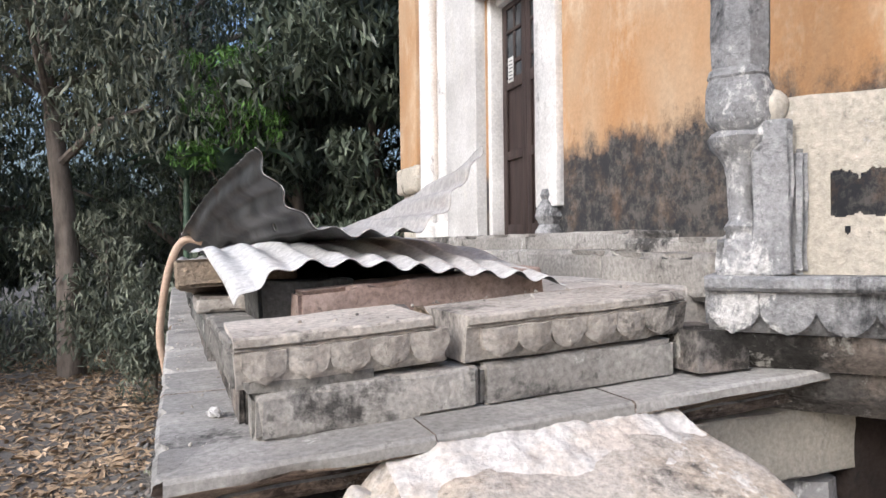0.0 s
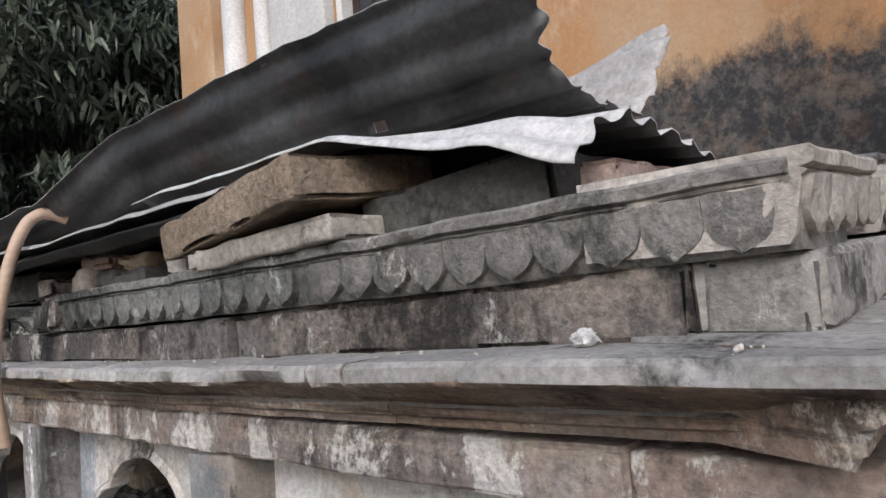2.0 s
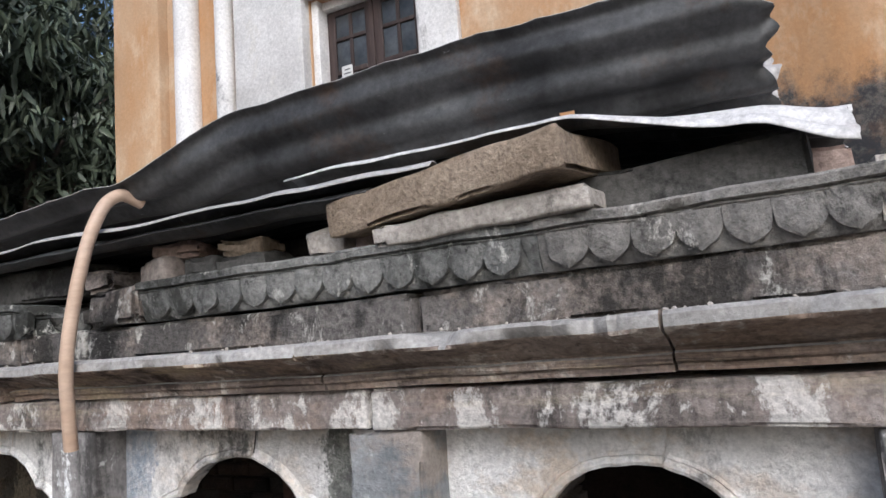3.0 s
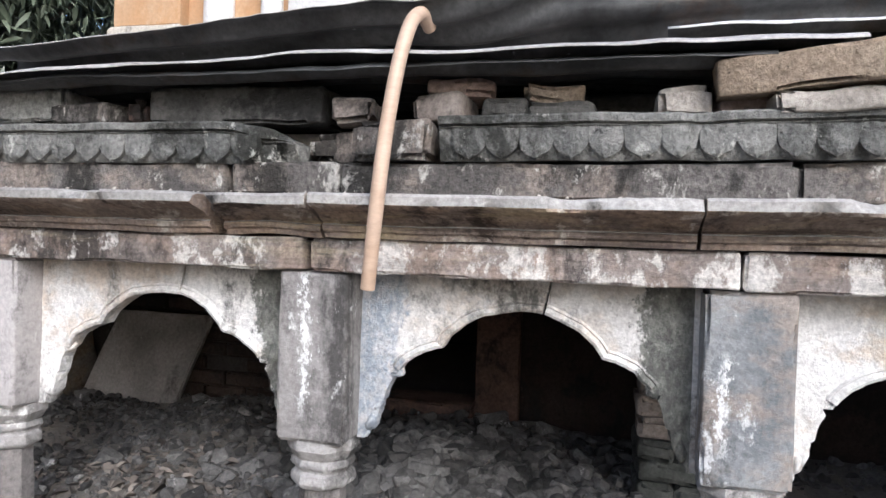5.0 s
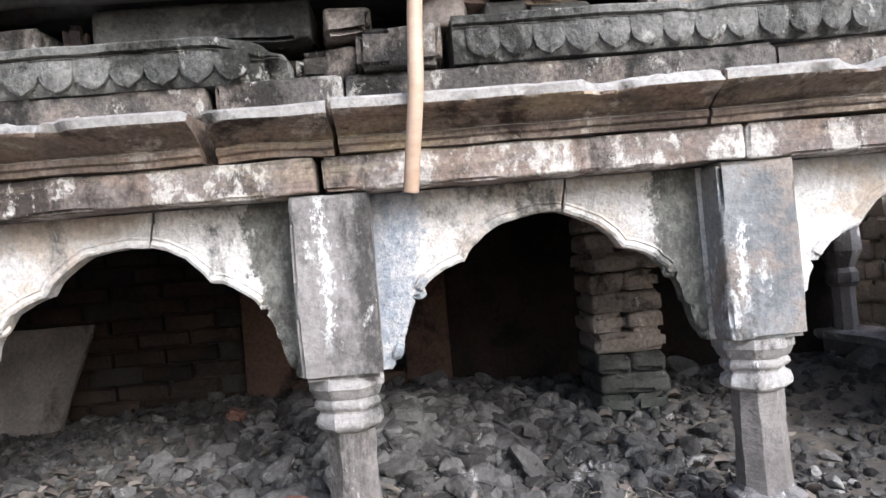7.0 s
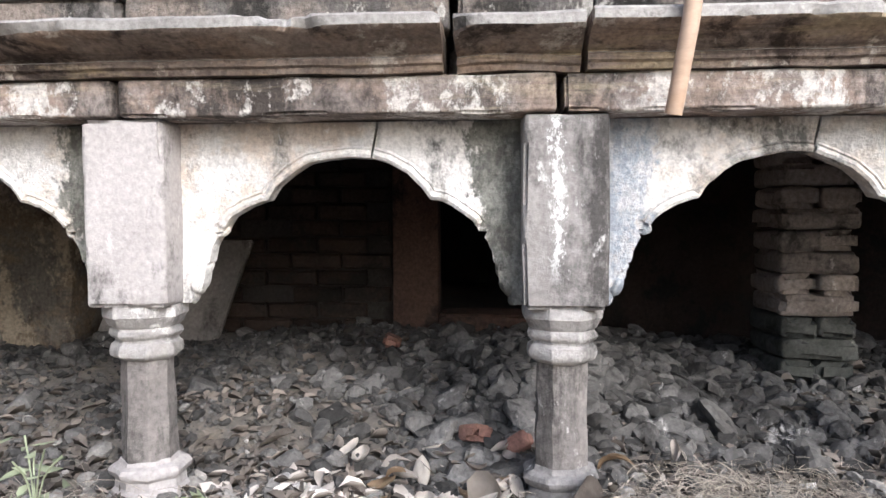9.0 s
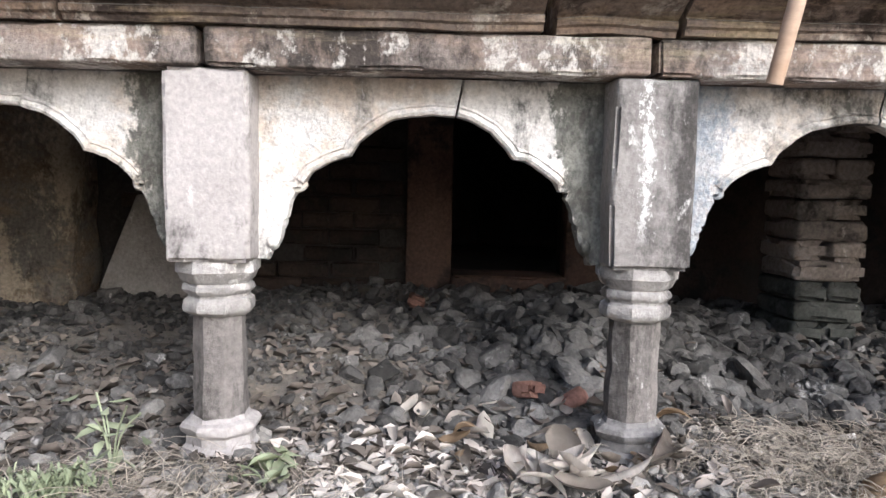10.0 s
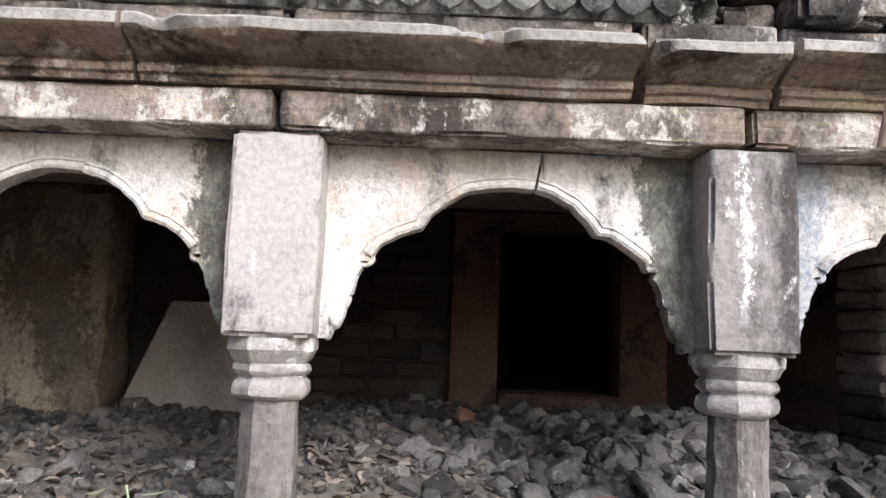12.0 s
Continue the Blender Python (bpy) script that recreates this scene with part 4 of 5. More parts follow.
def make_balcony_column():
    x, y = along(0.13, 0.12)
    c = thing("balcony_column", "eroded grey stone column with bulbous base and octagonal shaft on the balcony", "column", "structure", "", (x, y, 0), (0, 0, 40))
    q = math.pi / 8

    def worn(bm, amp, s):
        for v in bm.verts:
            v.co += noise.noise_vector(v.co * 7 + Vector((s, 0, 0))) * amp
        return bm
    low = worn(box(-0.085, 0.085, -0.09, 0.09, 1.455, 1.64, step=0.04, r=0.03, rough=0.02, chip=0.06, seed=4), 0.012, 1)
    part("foot", low, M_BALCONY, c)
    core = lathe([(1.6, 0.08), (1.64, 0.07), (1.67, 0.082), (1.7, 0.056), (1.76, 0.05), (1.82, 0.052), (1.88, 0.058), (1.93, 0.066), (1.97, 0.092), (2.0, 0.122), (2.04, 0.135), (2.06, 0.12)], 16)
    part("eroded_neck", worn(core, 0.022, 2), M_BALCONY, c)
    bulb = lathe([(2.04, 0.11), (2.07, 0.105), (2.09, 0.13), (2.12, 0.145), (2.19, 0.145), (2.25, 0.138), (2.29, 0.122), (2.3, 0.128), (2.33, 0.12)], 18)
    part("bulb", worn(bulb, 0.018, 3), M_BALCONY, c)
    rings = [(2.32, 0.118)] + [(2.36 + 0.12 * i, 0.122) for i in range(6)] + [(3.1, 0.125), (5.6, 0.125)]
    part("shaft", worn(lathe(rings, 8, turn=q), 0.006, 4), M_BALCONY, c, smooth=False)
    x, y = along(0.25, 0.1)
    p = thing("parapet_post", "short limewashed stone post with a round finial", "post", "structure", "", (x, y, 0), (0, 0, 40))
    part("post", worn(box(-0.075, 0.075, -0.075, 0.075, 1.46, 2.1, step=0.06, r=0.02, rough=0.01, chip=0.03, seed=5), 0.008, 5), M_BALCONY, p)
    part("post", worn(box(-0.03, 0.05, -0.13, -0.07, 1.46, 1.98, step=0.06, r=0.02, rough=0.012, chip=0.04, seed=6), 0.01, 6), M_BALCONY, p)
    part("finial", worn(lathe([(2.09, 0.04), (2.11, 0.05), (2.14, 0.062), (2.17, 0.066), (2.2, 0.058), (2.225, 0.035), (2.235, 0.01)], 16), 0.006, 7), M_PARAPET, p)


make_balcony_column()


def make_parapet():
    length, z0, z1, cell = 1.05, 1.465, 2.19, 0.007
    nx, nz = round(length / cell), round((z1 - z0) / cell)
    bm = bmesh.new()
    made = {}

    def hollow(u, z):
        cz, cu, ru, rz = 1.8, 0.5, 0.34, 0.085
        scallop = 0.034 * abs(math.sin(u * 24)) ** 0.7 + 0.012 * noise.noise(Vector((u * 40, z * 40, 0)))
        if abs(u - cu) < ru and -rz - 0.5 * scallop < z - cz < rz - 0.03 + scallop:
            return True
        return (u - 0.22) ** 2 + ((z - 1.645) * 0.7) ** 2 < 0.012 ** 2

    def vert(i, j, k):
        if (i, j, k) not in made:
            u, z = i * cell, z0 + j * cell
            made[(i, j, k)] = bm.verts.new((0.05 * k + 0.004 * noise.noise(Vector((u * 8, z * 8, k))), -u, z + (0.01 * noise.noise(Vector((u * 5, 0, 3))) if j == nz else 0)))
        return made[(i, j, k)]

    full = {(i, j) for i in range(nx) for j in range(nz) if not hollow((i + 0.5) * cell, z0 + (j + 0.5) * cell)}
    for i, j in full:
        for k in (0, 1):
            bm.faces.new((vert(i, j, k), vert(i + 1, j, k), vert(i + 1, j + 1, k), vert(i, j + 1, k)))
        for (di, dj), (a, b2) in (((-1, 0), ((0, 0), (0, 1))), ((1, 0), ((1, 0), (1, 1))), ((0, -1), ((0, 0), (1, 0))), ((0, 1), ((0, 1), (1, 1)))):
            if (i + di, j + dj) not in full:
                p, q = (i + a[0], j + a[1]), (i + b2[0], j + b2[1])
                bm.faces.new((vert(*p, 0), vert(*q, 0), vert(*q, 1), vert(*p, 1)))
    x, y = along(0.3, 0.1)
    solid("parapet", bm, M_PARAPET, "buff plastered parapet wall pierced by a broken scalloped opening", "parapet", "structure", "", (x, y, 0), (0, 0, 40), smooth=False)


make_parapet()

# ---- under the plinth ----
cellar = thing("cellar_wall", "brick and plaster walls of the low room behind the arcade, painted dark for shade", "wall", "structure")
# back walls coloured dark in place of the room's shade
part("wall", box(2.95, 3.25, 7.31, 14.1, -1.5, 0.76, step=0.5, rough=0.01), M_CELLAR_SHADE, cellar)
part("wall", box(2.95, 3.25, 2.5, 6.37, -1.5, 0.76, step=0.5, rough=0.01), M_BRICK_SHADED, cellar)
part("wall", box(2.95, 3.25, 6.37, 7.31, 0.62, 0.76, step=0.5, rough=0.01), M_BRICK, cellar)
part("wall", box(2.4, 2.94, 10.15, 13.9, -1.5, 0.76, step=0.12, r=0.08, rough=0.03, chip=0.04, seed=3), M_INPLASTER, cellar, "flaking plastered pier with bare patches")
part("wall", box(0.1, 3.2, 13.9, 14.2, -1.5, 0.99, step=0.5), M_INPLASTER, cellar)
part("wall", box(0.12, 1.92, 2.55, 2.76, -1.4, 0.7, step=0.3, rough=0.01, seed=8), M_INPLASTER, cellar)
part("wall", box(1.925, 3.3, 2.5, 2.78, -1.4, -0.74, step=0.2, rough=0.01, seed=9), M_PILLAR_PALE, cellar, "pale stone sill")
part("coping", box(1.925, 3.29, 2.4, 2.86, -0.736, -0.66, r=0.03, step=0.1, rough=0.01, chip=0.04, seed=19), M_COLLAR, cellar, "pale rounded coping stone")
part("wall", box(1.925, 3.3, 2.5, 2.76, 0.5, 0.82, step=0.1, rough=0.01, seed=10), M_PARAPET, cellar, "buff plastered lintel")
# unseen closed box behind the doorway, added near black to keep the opening dark
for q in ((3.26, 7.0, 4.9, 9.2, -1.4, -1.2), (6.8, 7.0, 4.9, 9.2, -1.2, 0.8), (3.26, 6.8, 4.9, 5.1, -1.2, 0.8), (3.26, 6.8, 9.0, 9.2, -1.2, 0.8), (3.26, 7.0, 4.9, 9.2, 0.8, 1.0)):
    part("wall", box(*q, step=0.5), M_CELLAR_SHADE, cellar)
door = thing("doorway", "low dark doorway with a plain red stone surround and sill", "doorway", "structure")
for n, (a, b, c, d) in enumerate(((7.31, 7.68, -1.3, 0.745), (6.0, 6.37, -1.3, 0.745), (6.37, 7.31, 0.6, 0.745))):
    part("surround", box(2.86, 3.1, a, b, c, d, r=0.012, step=0.25, rough=0.006, chip=0.02, seed=n + 100), M_REDSTONE, door)
part("sill", box(2.78, 3.2, 6.374, 7.306, -1.3, -0.66, r=0.02, step=0.2, rough=0.01, chip=0.04, seed=104), M_REDSTONE, door)
# pier in the side opening
x, y = 2.8, 2.66
pier = thing("side_pillar", "pale stone pillar with moulded head in the side opening", "pillar", "structure")
part("shaft", lathe([(-0.79, 0.1), (-0.3, 0.09)], 8, centre=(x, y)), M_PILLAR_PALE, pier, smooth=False)
part("capital", lathe([(-0.3, 0.1), (-0.26, 0.13), (-0.18, 0.13), (-0.14, 0.1), (-0.1, 0.12), (0.0, 0.17), (0.05, 0.17), (0.45, 0.14)], 8, centre=(x, y)), M_PILLAR, pier, smooth=False)
back = thing("retaining_wall", "rough rubble retaining wall beyond the side opening", "wall", "structure")
bm = bmesh.new()
rnd = random.Random(5)
for i in range(9):
    for j in range(7):
        block(0.3, 0.26, 0.24, r=0.05, step=0.1, rough=0.03, chip=0.05, seed=rnd.random() * 50, bm=bm, at=(3.0 + 0.29 * i + 0.14 * (j % 2), 1.42 + rnd.uniform(-0.03, 0.03), -0.95 + 0.22 * j))
part("stones", bm, M_PARAPET, back)

# brick pier inside the middle bay
brick_pier = thing("brick_pier", "rough pier of large dusty bricks, sooty at the foot", "pier", "structure")
BRICKS = [finish("brick", block(0.48, 0.49, 0.132, r=0.035, step=0.08, rough=0.02, chip=0.05, seed=k + 1), M_BRICK_PALE) for k in range(3)]
HEADERS = [finish("brick", block(0.48, 0.238, 0.132, r=0.035, step=0.08, rough=0.02, chip=0.05, seed=k + 5), M_BRICK_PALE) for k in range(3)]
SOOTY = [[finish("brick", block(0.48, w, 0.132, r=0.035, step=0.08, rough=0.02, chip=0.06, seed=k + 31), M_BRICK_SOOTY) for k in range(2)] for w in (0.49, 0.238)]
for j in range(14):
    z = -1.12 + 0.136 * j
    whole, half = (SOOTY[0] * 2, SOOTY[1] * 2) if j < 5 else (BRICKS, HEADERS)
    if j % 2:
        part("brick", whole[j % 3], None, brick_pier, loc=(1.93 + 0.012 * math.sin(j * 2), 4.858 + 0.012 * math.cos(j * 3), z), rot=(0, 0, 2 * math.sin(j * 5)))
    else:
        for s in (-1, 1):
            part("brick", half[(j + s) % 3], None, brick_pier, loc=(1.93 + 0.015 * math.sin(j + s), 4.858 + s * 0.126, z), rot=(0, 0, 2.5 * math.sin(j * 3 + s)))
# brickwork left of the doorway, the room's shade put into its dark tone
wall_bricks = [finish("brick", block(0.09, 0.4, 0.125, r=0.016, step=0.2, rough=0.012, chip=0.05, seed=k + 11), M_BRICK_SHADED) for k in range(4)]
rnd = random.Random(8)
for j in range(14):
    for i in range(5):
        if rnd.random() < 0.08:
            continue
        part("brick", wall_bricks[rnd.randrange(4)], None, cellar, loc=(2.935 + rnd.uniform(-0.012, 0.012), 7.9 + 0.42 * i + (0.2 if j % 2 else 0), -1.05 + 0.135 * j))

slab = block(0.06, 1.0, 0.95, r=0.012, step=0.12, rough=0.008, chip=0.03, seed=2)
for v in slab.verts:
    v.co.y -= 0.28 * (v.co.z / 0.95 + 0.5)
solid("stone_slab", slab, M_SHAFT, "broken grey stone slab leaning against the cellar wall", "slab", "", "", (2.72, 9.6, -0.52), (0, 14, 0))
solid("stone_kerb", box(2.3, 2.65, 9.0, 10.2, -1.2, -0.98, r=0.03, rough=0.02, chip=0.06, seed=12), M_STONE, "low grey stone kerb on the cellar floor", "kerb")


# ---- corrugated sheets on the plinth ----
def corrugated(name, rings, mat, label, pitch=0.165, amp=0.021, ragged=0.05, seed=0, step=0.06, phase=0.0, holes=()):
    """A sheet through rings [(y, [(x, z), ...])], ridges along y, with torn ends."""
    bm = bmesh.new()
    n_u = 120
    rows = []
    y_lo, y_hi = rings[0][0], rings[-1][0]
    n_v = max(4, round((y_hi - y_lo) / step))

    def section(y):
        for (ya, a), (yb, b) in zip(rings, rings[1:]):
            if ya <= y <= yb + 1e-6:
                t = smooth(0, 1, (y - ya) / (yb - ya))
                return [(p[0] + (q[0] - p[0]) * t, p[1] + (q[1] - p[1]) * t) for p, q in zip(a, b)]
        return rings[-1][1]

    for i in range(n_v + 1):
        f = i / n_v
        y = y_lo + (y_hi - y_lo) * f
        line = glide([(p[0], 0, p[1]) for p in section(y)], 24)
        length = [0.0]
        for a, b in zip(line, line[1:]):
            length.append(length[-1] + (b - a).length)
        row, yy0 = [], y
        for k in range(n_u + 1):
            s = length[-1] * k / n_u
            j = min(range(len(length) - 1), key=lambda m: (length[m + 1] < s, m)) if s < length[-1] else len(length) - 2
            t = (s - length[j]) / max(1e-9, length[j + 1] - length[j])
            p = line[j].lerp(line[j + 1], t)
            d = (line[j + 1] - line[j]).normalized()
            nrm = Vector((-d.z, 0, d.x))
            p -= d * ragged * 0.16 * (noise.noise(Vector((yy0 * 5, seed, 7))) + 0.6 * noise.noise(Vector((yy0 * 17, seed, 9)))) * (smooth(8, 0, k) - smooth(n_u - 8, n_u, k))
            wave = amp * math.sin(2 * math.pi * s / pitch + phase)
            tear = ragged * (noise.noise(Vector((s * 7, seed, 0))) + 0.5 * noise.noise(Vector((s * 23, seed, 2))))
            yy = y + tear * (smooth(0.18, 0.0, f) + smooth(0.82, 1.0, f))
            p = p + nrm * (wave * (1 + 0.25 * noise.noise(Vector((s * 3, yy * 2, seed + 4)))) + 0.026 * noise.noise(Vector((s * 2.2, yy * 1.6, seed))) + 0.008 * noise.noise(Vector((s * 7, yy * 5, seed))))
            row.append(bm.verts.new((p.x, yy, p.z)))
        rows.append(row)
    for a, b in zip(rows, rows[1:]):
        for k in range(n_u):
            c = (a[k].co + b[k + 1].co) / 2
            if any((c - Vector(h[:3])).length < h[3] for h in holes):
                continue
            bm.faces.new((a[k], a[k + 1], b[k + 1], b[k]))
    ob = solid(name, bm, mat, label, "metal sheet", "", "corrugated sheets on the plinth")
    if sum(p.normal.z for p in ob.data.polygons) < 0:
        ob.data.flip_normals()
    # the underside gets the dark tone, shade painted in with the grime
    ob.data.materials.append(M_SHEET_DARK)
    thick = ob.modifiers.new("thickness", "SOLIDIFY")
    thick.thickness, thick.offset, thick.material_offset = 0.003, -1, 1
    return ob


corrugated("corrugated_sheet", [(3.25, [(0.25, 2.05), (0.36, 1.86), (0.52, 1.7), (0.78, 1.655), (1.06, 1.72), (1.35, 2.1)]),
                                (4.3, [(0.21, 2.05), (0.3, 1.84), (0.46, 1.67), (0.75, 1.68), (1.05, 1.76), (1.35, 1.9)]),
                                (5.45, [(0.12, 1.98), (0.2, 1.8), (0.36, 1.65), (0.7, 1.63), (1.0, 1.66), (1.3, 1.7)]),
                                (6.15, [(-0.04, 1.72), (0.08, 1.68), (0.28, 1.62), (0.62, 1.6), (0.95, 1.62), (1.25, 1.65)]),
                                (8.4, [(-0.06, 1.58), (0.15, 1.56), (0.4, 1.55), (0.7, 1.56), (1.0, 1.58), (1.3, 1.6)])],
           M_SHEET_PALE, "corrugated iron sheet curled up at its edges, with holes, underside darkened for grime and shade", seed=1, ragged=0.06, amp=0.019,
           holes=((0.45, 4.0, 1.72, 0.03), (0.3, 4.85, 1.8, 0.018), (0.24, 3.6, 2.0, 0.015), (0.2, 5.2, 1.9, 0.014)))
white = corrugated("corrugated_sheet", [(3.05, [(0.136, 1.365), (0.3, 1.5), (0.5, 1.535), (0.9, 1.51), (1.36, 1.47), (1.7, 1.425)]),
                                        (3.35, [(0.1, 1.47), (0.26, 1.55), (0.5, 1.56), (0.9, 1.535), (1.36, 1.5), (1.69, 1.46)]),
                                        (3.95, [(0.05, 1.585), (0.25, 1.6), (0.5, 1.615), (0.9, 1.61), (1.34, 1.595), (1.62, 1.57)]),
                                        (5.1, [(0.0, 1.57), (0.25, 1.58), (0.5, 1.6), (0.9, 1.63), (1.3, 1.65), (1.55, 1.65)])],
                   M_SHEET_WHITE, "whitish corrugated iron sheet with one corner bent down", seed=2, ragged=0.03, amp=0.018)
corrugated("corrugated_sheet", [(4.4, [(-0.03, 1.5), (0.2, 1.52), (0.5, 1.53), (0.9, 1.53), (1.3, 1.52)]),
                                (6.3, [(-0.07, 1.49), (0.2, 1.5), (0.5, 1.52), (0.9, 1.53), (1.3, 1.53)]),
                                (8.8, [(-0.1, 1.44), (0.2, 1.46), (0.5, 1.49), (0.9, 1.51), (1.3, 1.52)])],
           M_SHEET_PALE, "dull corrugated iron sheet lying flat on loose stones", seed=3, ragged=0.04)
corrugated("corrugated_sheet", [(4.7, [(0.0, 1.46), (0.3, 1.46), (0.7, 1.47), (1.1, 1.47)]),
                                (7.0, [(-0.04, 1.43), (0.3, 1.45), (0.7, 1.46), (1.1, 1.46)]),
                                (8.6, [(-0.05, 1.42), (0.3, 1.43), (0.7, 1.44), (1.1, 1.45)])],
           M_SHEET_DARK, "rusty dark corrugated iron sheet under the others", seed=4, ragged=0.05)

# ---- loose stones under the sheets ----
STONES = (("stone_slab", (0.27, 4.37, 1.44), (0.62, 1.04, 0.145), (-5.5, -4, -6), M_BUFF, "thick buff stone slab lying askew under the sheets"),
          ("stone_slab", (0.22, 4.27, 1.292), (0.42, 0.86, 0.085), (-2.6, 0, 0), M_STONE, "thin grey stone slab on the frieze"),
          ("stone_block", (0.46, 3.56, 1.34), (0.42, 0.76, 0.2), (-3, 0, 0), M_DARK, "dark rough stone block under the sheets"),
          ("stone_slab", (1.02, 3.3, 1.37), (1.3, 0.3, 0.16), (0, -3, 9), M_PINK, "long pinkish stone slab under the whitish sheet"),
          ("stone_block", (0.3, 7.08, 1.325), (0.3, 0.92, 0.175), (0, 0, 0), M_DARK, "long dark stone block on the frieze"),
          ("brick", (0.26, 6.47, 1.295), (0.26, 0.22, 0.12), (0, 0, 4), M_BRICK, "dusty old brick on the frieze"),
          ("brick", (0.26, 6.05, 1.3), (0.24, 0.24, 0.12), (0, 0, -6), M_BRICK, "dusty old brick on the frieze"),
          ("brick", (0.3, 5.98, 1.39), (0.22, 0.3, 0.07), (3, 4, 8), M_PINK, "broken brick lying on another"),
          ("brick", (0.27, 5.77, 1.287), (0.24, 0.2, 0.095), (0, 0, 2), M_DARK, "old brick on the frieze, soot and shade in its tone"),
          ("brick", (0.27, 5.51, 1.282), (0.24, 0.3, 0.085), (0, 0, -2), M_DARK, "old brick on the frieze, soot and shade in its tone"),
          ("brick", (0.3, 5.56, 1.365), (0.22, 0.26, 0.075), (2, 0, 5), M_BUFF, "broken buff brick lying on another"),
          ("brick", (0.25, 5.01, 1.31), (0.22, 0.22, 0.125), (0, 0, 0), M_STONE, "squared grey stone offcut on the frieze"),
          ("brick", (0.28, 4.79, 1.31), (0.22, 0.19, 0.11), (0, 0, 0), M_PINK, "squared reddish stone offcut on the frieze"),
          ("stone_slab", (0.28, 7.98, 1.29), (0.34, 0.5, 0.1), (0, 0, -3), M_COURSE, "flat grey stone slab under the sheets"),
          ("brick", (0.2, 7.63, 1.3), (0.1, 0.09, 0.13), (0, 0, 9), M_REDSTONE, "small reddish stone stub on the frieze"),
          ("stone_slab", (0.33, 8.78, 1.335), (0.44, 1.5, 0.17), (0, 0, 1), M_FRIEZE, "long grey pitted stone slab on the frieze"),
          ("stone_block", (0.75, 5.5, 1.34), (0.3, 1.3, 0.2), (0, 0, 0), M_DARK, "dark stone block under the sheets"),
          ("stone_block", (0.9, 7.6, 1.33), (0.3, 1.2, 0.2), (0, 0, 5), M_DARK, "dark stone block under the sheets"),
          # three unseen rows added at the back to block skylight below the sheets
          ("stone_block", (1.25, 4.5, 1.4), (0.25, 1.5, 0.24), (0, 0, 2), M_DARK, "added row of dark stone blocks shutting light out under the sheets"),
          ("stone_block", (1.15, 6.1, 1.38), (0.25, 1.6, 0.26), (0, 0, -1), M_DARK, "added row of dark stone blocks shutting light out under the sheets"),
          ("stone_block", (1.15, 7.8, 1.36), (0.25, 1.7, 0.24), (0, 0, 1), M_DARK, "added row of dark stone blocks shutting light out under the sheets"),
          ("stone_chip", (0.82, 2.86, 1.3), (0.2, 0.07, 0.025), (0, -4, 12), M_BUFF, "flat buff stone chip on the ledge"))
for i, (name, loc, size, rot, mat, label) in enumerate(STONES):
    solid(name, block(*size, r=0.026 if "brick" in name else 0.016, step=0.05, rough=0.024 if "brick" in name else 0.012, chip=0.06, seed=i + 200, freq=6.0), mat, label, "stone" if "brick" not in name else "brick", loc=loc, rot=rot)

# crumpled scrap on the cornice
scrap = bmesh.new()
bmesh.ops.create_icosphere(scrap, subdivisions=3, radius=0.026)
for v in scrap.verts:
    v.co = Vector((v.co.x * 0.9, v.co.y * 1.2, v.co.z * 0.6)) + noise.noise_vector(v.co * 70) * 0.018
solid("foil_scrap", scrap, M_SHEET_WHITE, "crumpled pale foil scrap on the cornice", "litter", loc=(0.05, 3.02, 0.945), smooth=False)

# bent pipe
pipe = tube(glide([(0.12, 6.1, 1.645), (0.05, 6.105, 1.668), (-0.01, 6.11, 1.665), (-0.075, 6.13, 1.6), (-0.14, 6.155, 1.42), (-0.19, 6.18, 1.15), (-0.215, 6.2, 0.88), (-0.185, 6.23, 0.65), (-0.16, 6.25, 0.5)], 8), 0.031, 14)
solid("drain_pipe", pipe, M_HOSE, "bent tan plastic pipe hanging over the cornice", "pipe")


# ---- bank, rubble and litter ----
def shard(sub, seed):
    """A broken stone of about unit size, its faces cut by random planes."""
    q = np.random.default_rng(seed)
    base = bmesh.new()
    bmesh.ops.create_icosphere(base, subdivisions=sub + 1, radius=1)
    d = np.array([v.co[:] for v in base.verts])
    faces = [[v.index for v in f.verts] for f in base.faces]
    base.free()
    cut = q.normal(0, 1, (9, 3))
    cut /= np.linalg.norm(cut, axis=1)[:, None]
    reach = np.where(d @ cut.T > 0.05, q.uniform(0.55, 0.95, 9) / np.maximum(d @ cut.T, 0.05), 9.0).min(axis=1)
    return d * np.minimum(reach, 1.25)[:, None], faces


def scatter(name, n, spot, size, mat, label, category, seed, flat=0.75, jag=0.3, height=land, sub=1):
    """Many small stones in one mesh."""
    r = random.Random(seed)
    shapes = [shard(sub, seed * 20 + k) for k in range(12)]
    bf = shapes[0][1]
    gen = np.random.default_rng(seed)
    verts, faces = [], []
    for i in range(n):
        x, y = spot(r)
        s = size[0] + (size[1] - size[0]) * r.random() ** 2.2
        bv = shapes[i % 12][0]
        p = bv * (1 + 0.2 * jag * gen.uniform(-1, 1, (len(bv), 1))) * (s * r.uniform(0.7, 1.4), s * r.uniform(0.7, 1.3), s * flat * r.uniform(0.7, 1.3))
        m = np.array(Euler((r.uniform(-0.7, 0.7), r.uniform(-0.7, 0.7), r.uniform(0, 6.28))).to_matrix())
        p = p @ m.T + (x, y, height(x, y) + s * flat * r.uniform(0.1, 0.6))
        faces += [[k + i * len(bv) for k in f] for f in bf]
        verts.append(p)
    me = bpy.data.meshes.new(name)
    me.from_pydata((np.concatenate(verts) * U).tolist(), [], faces)
    me.materials.append(mat)
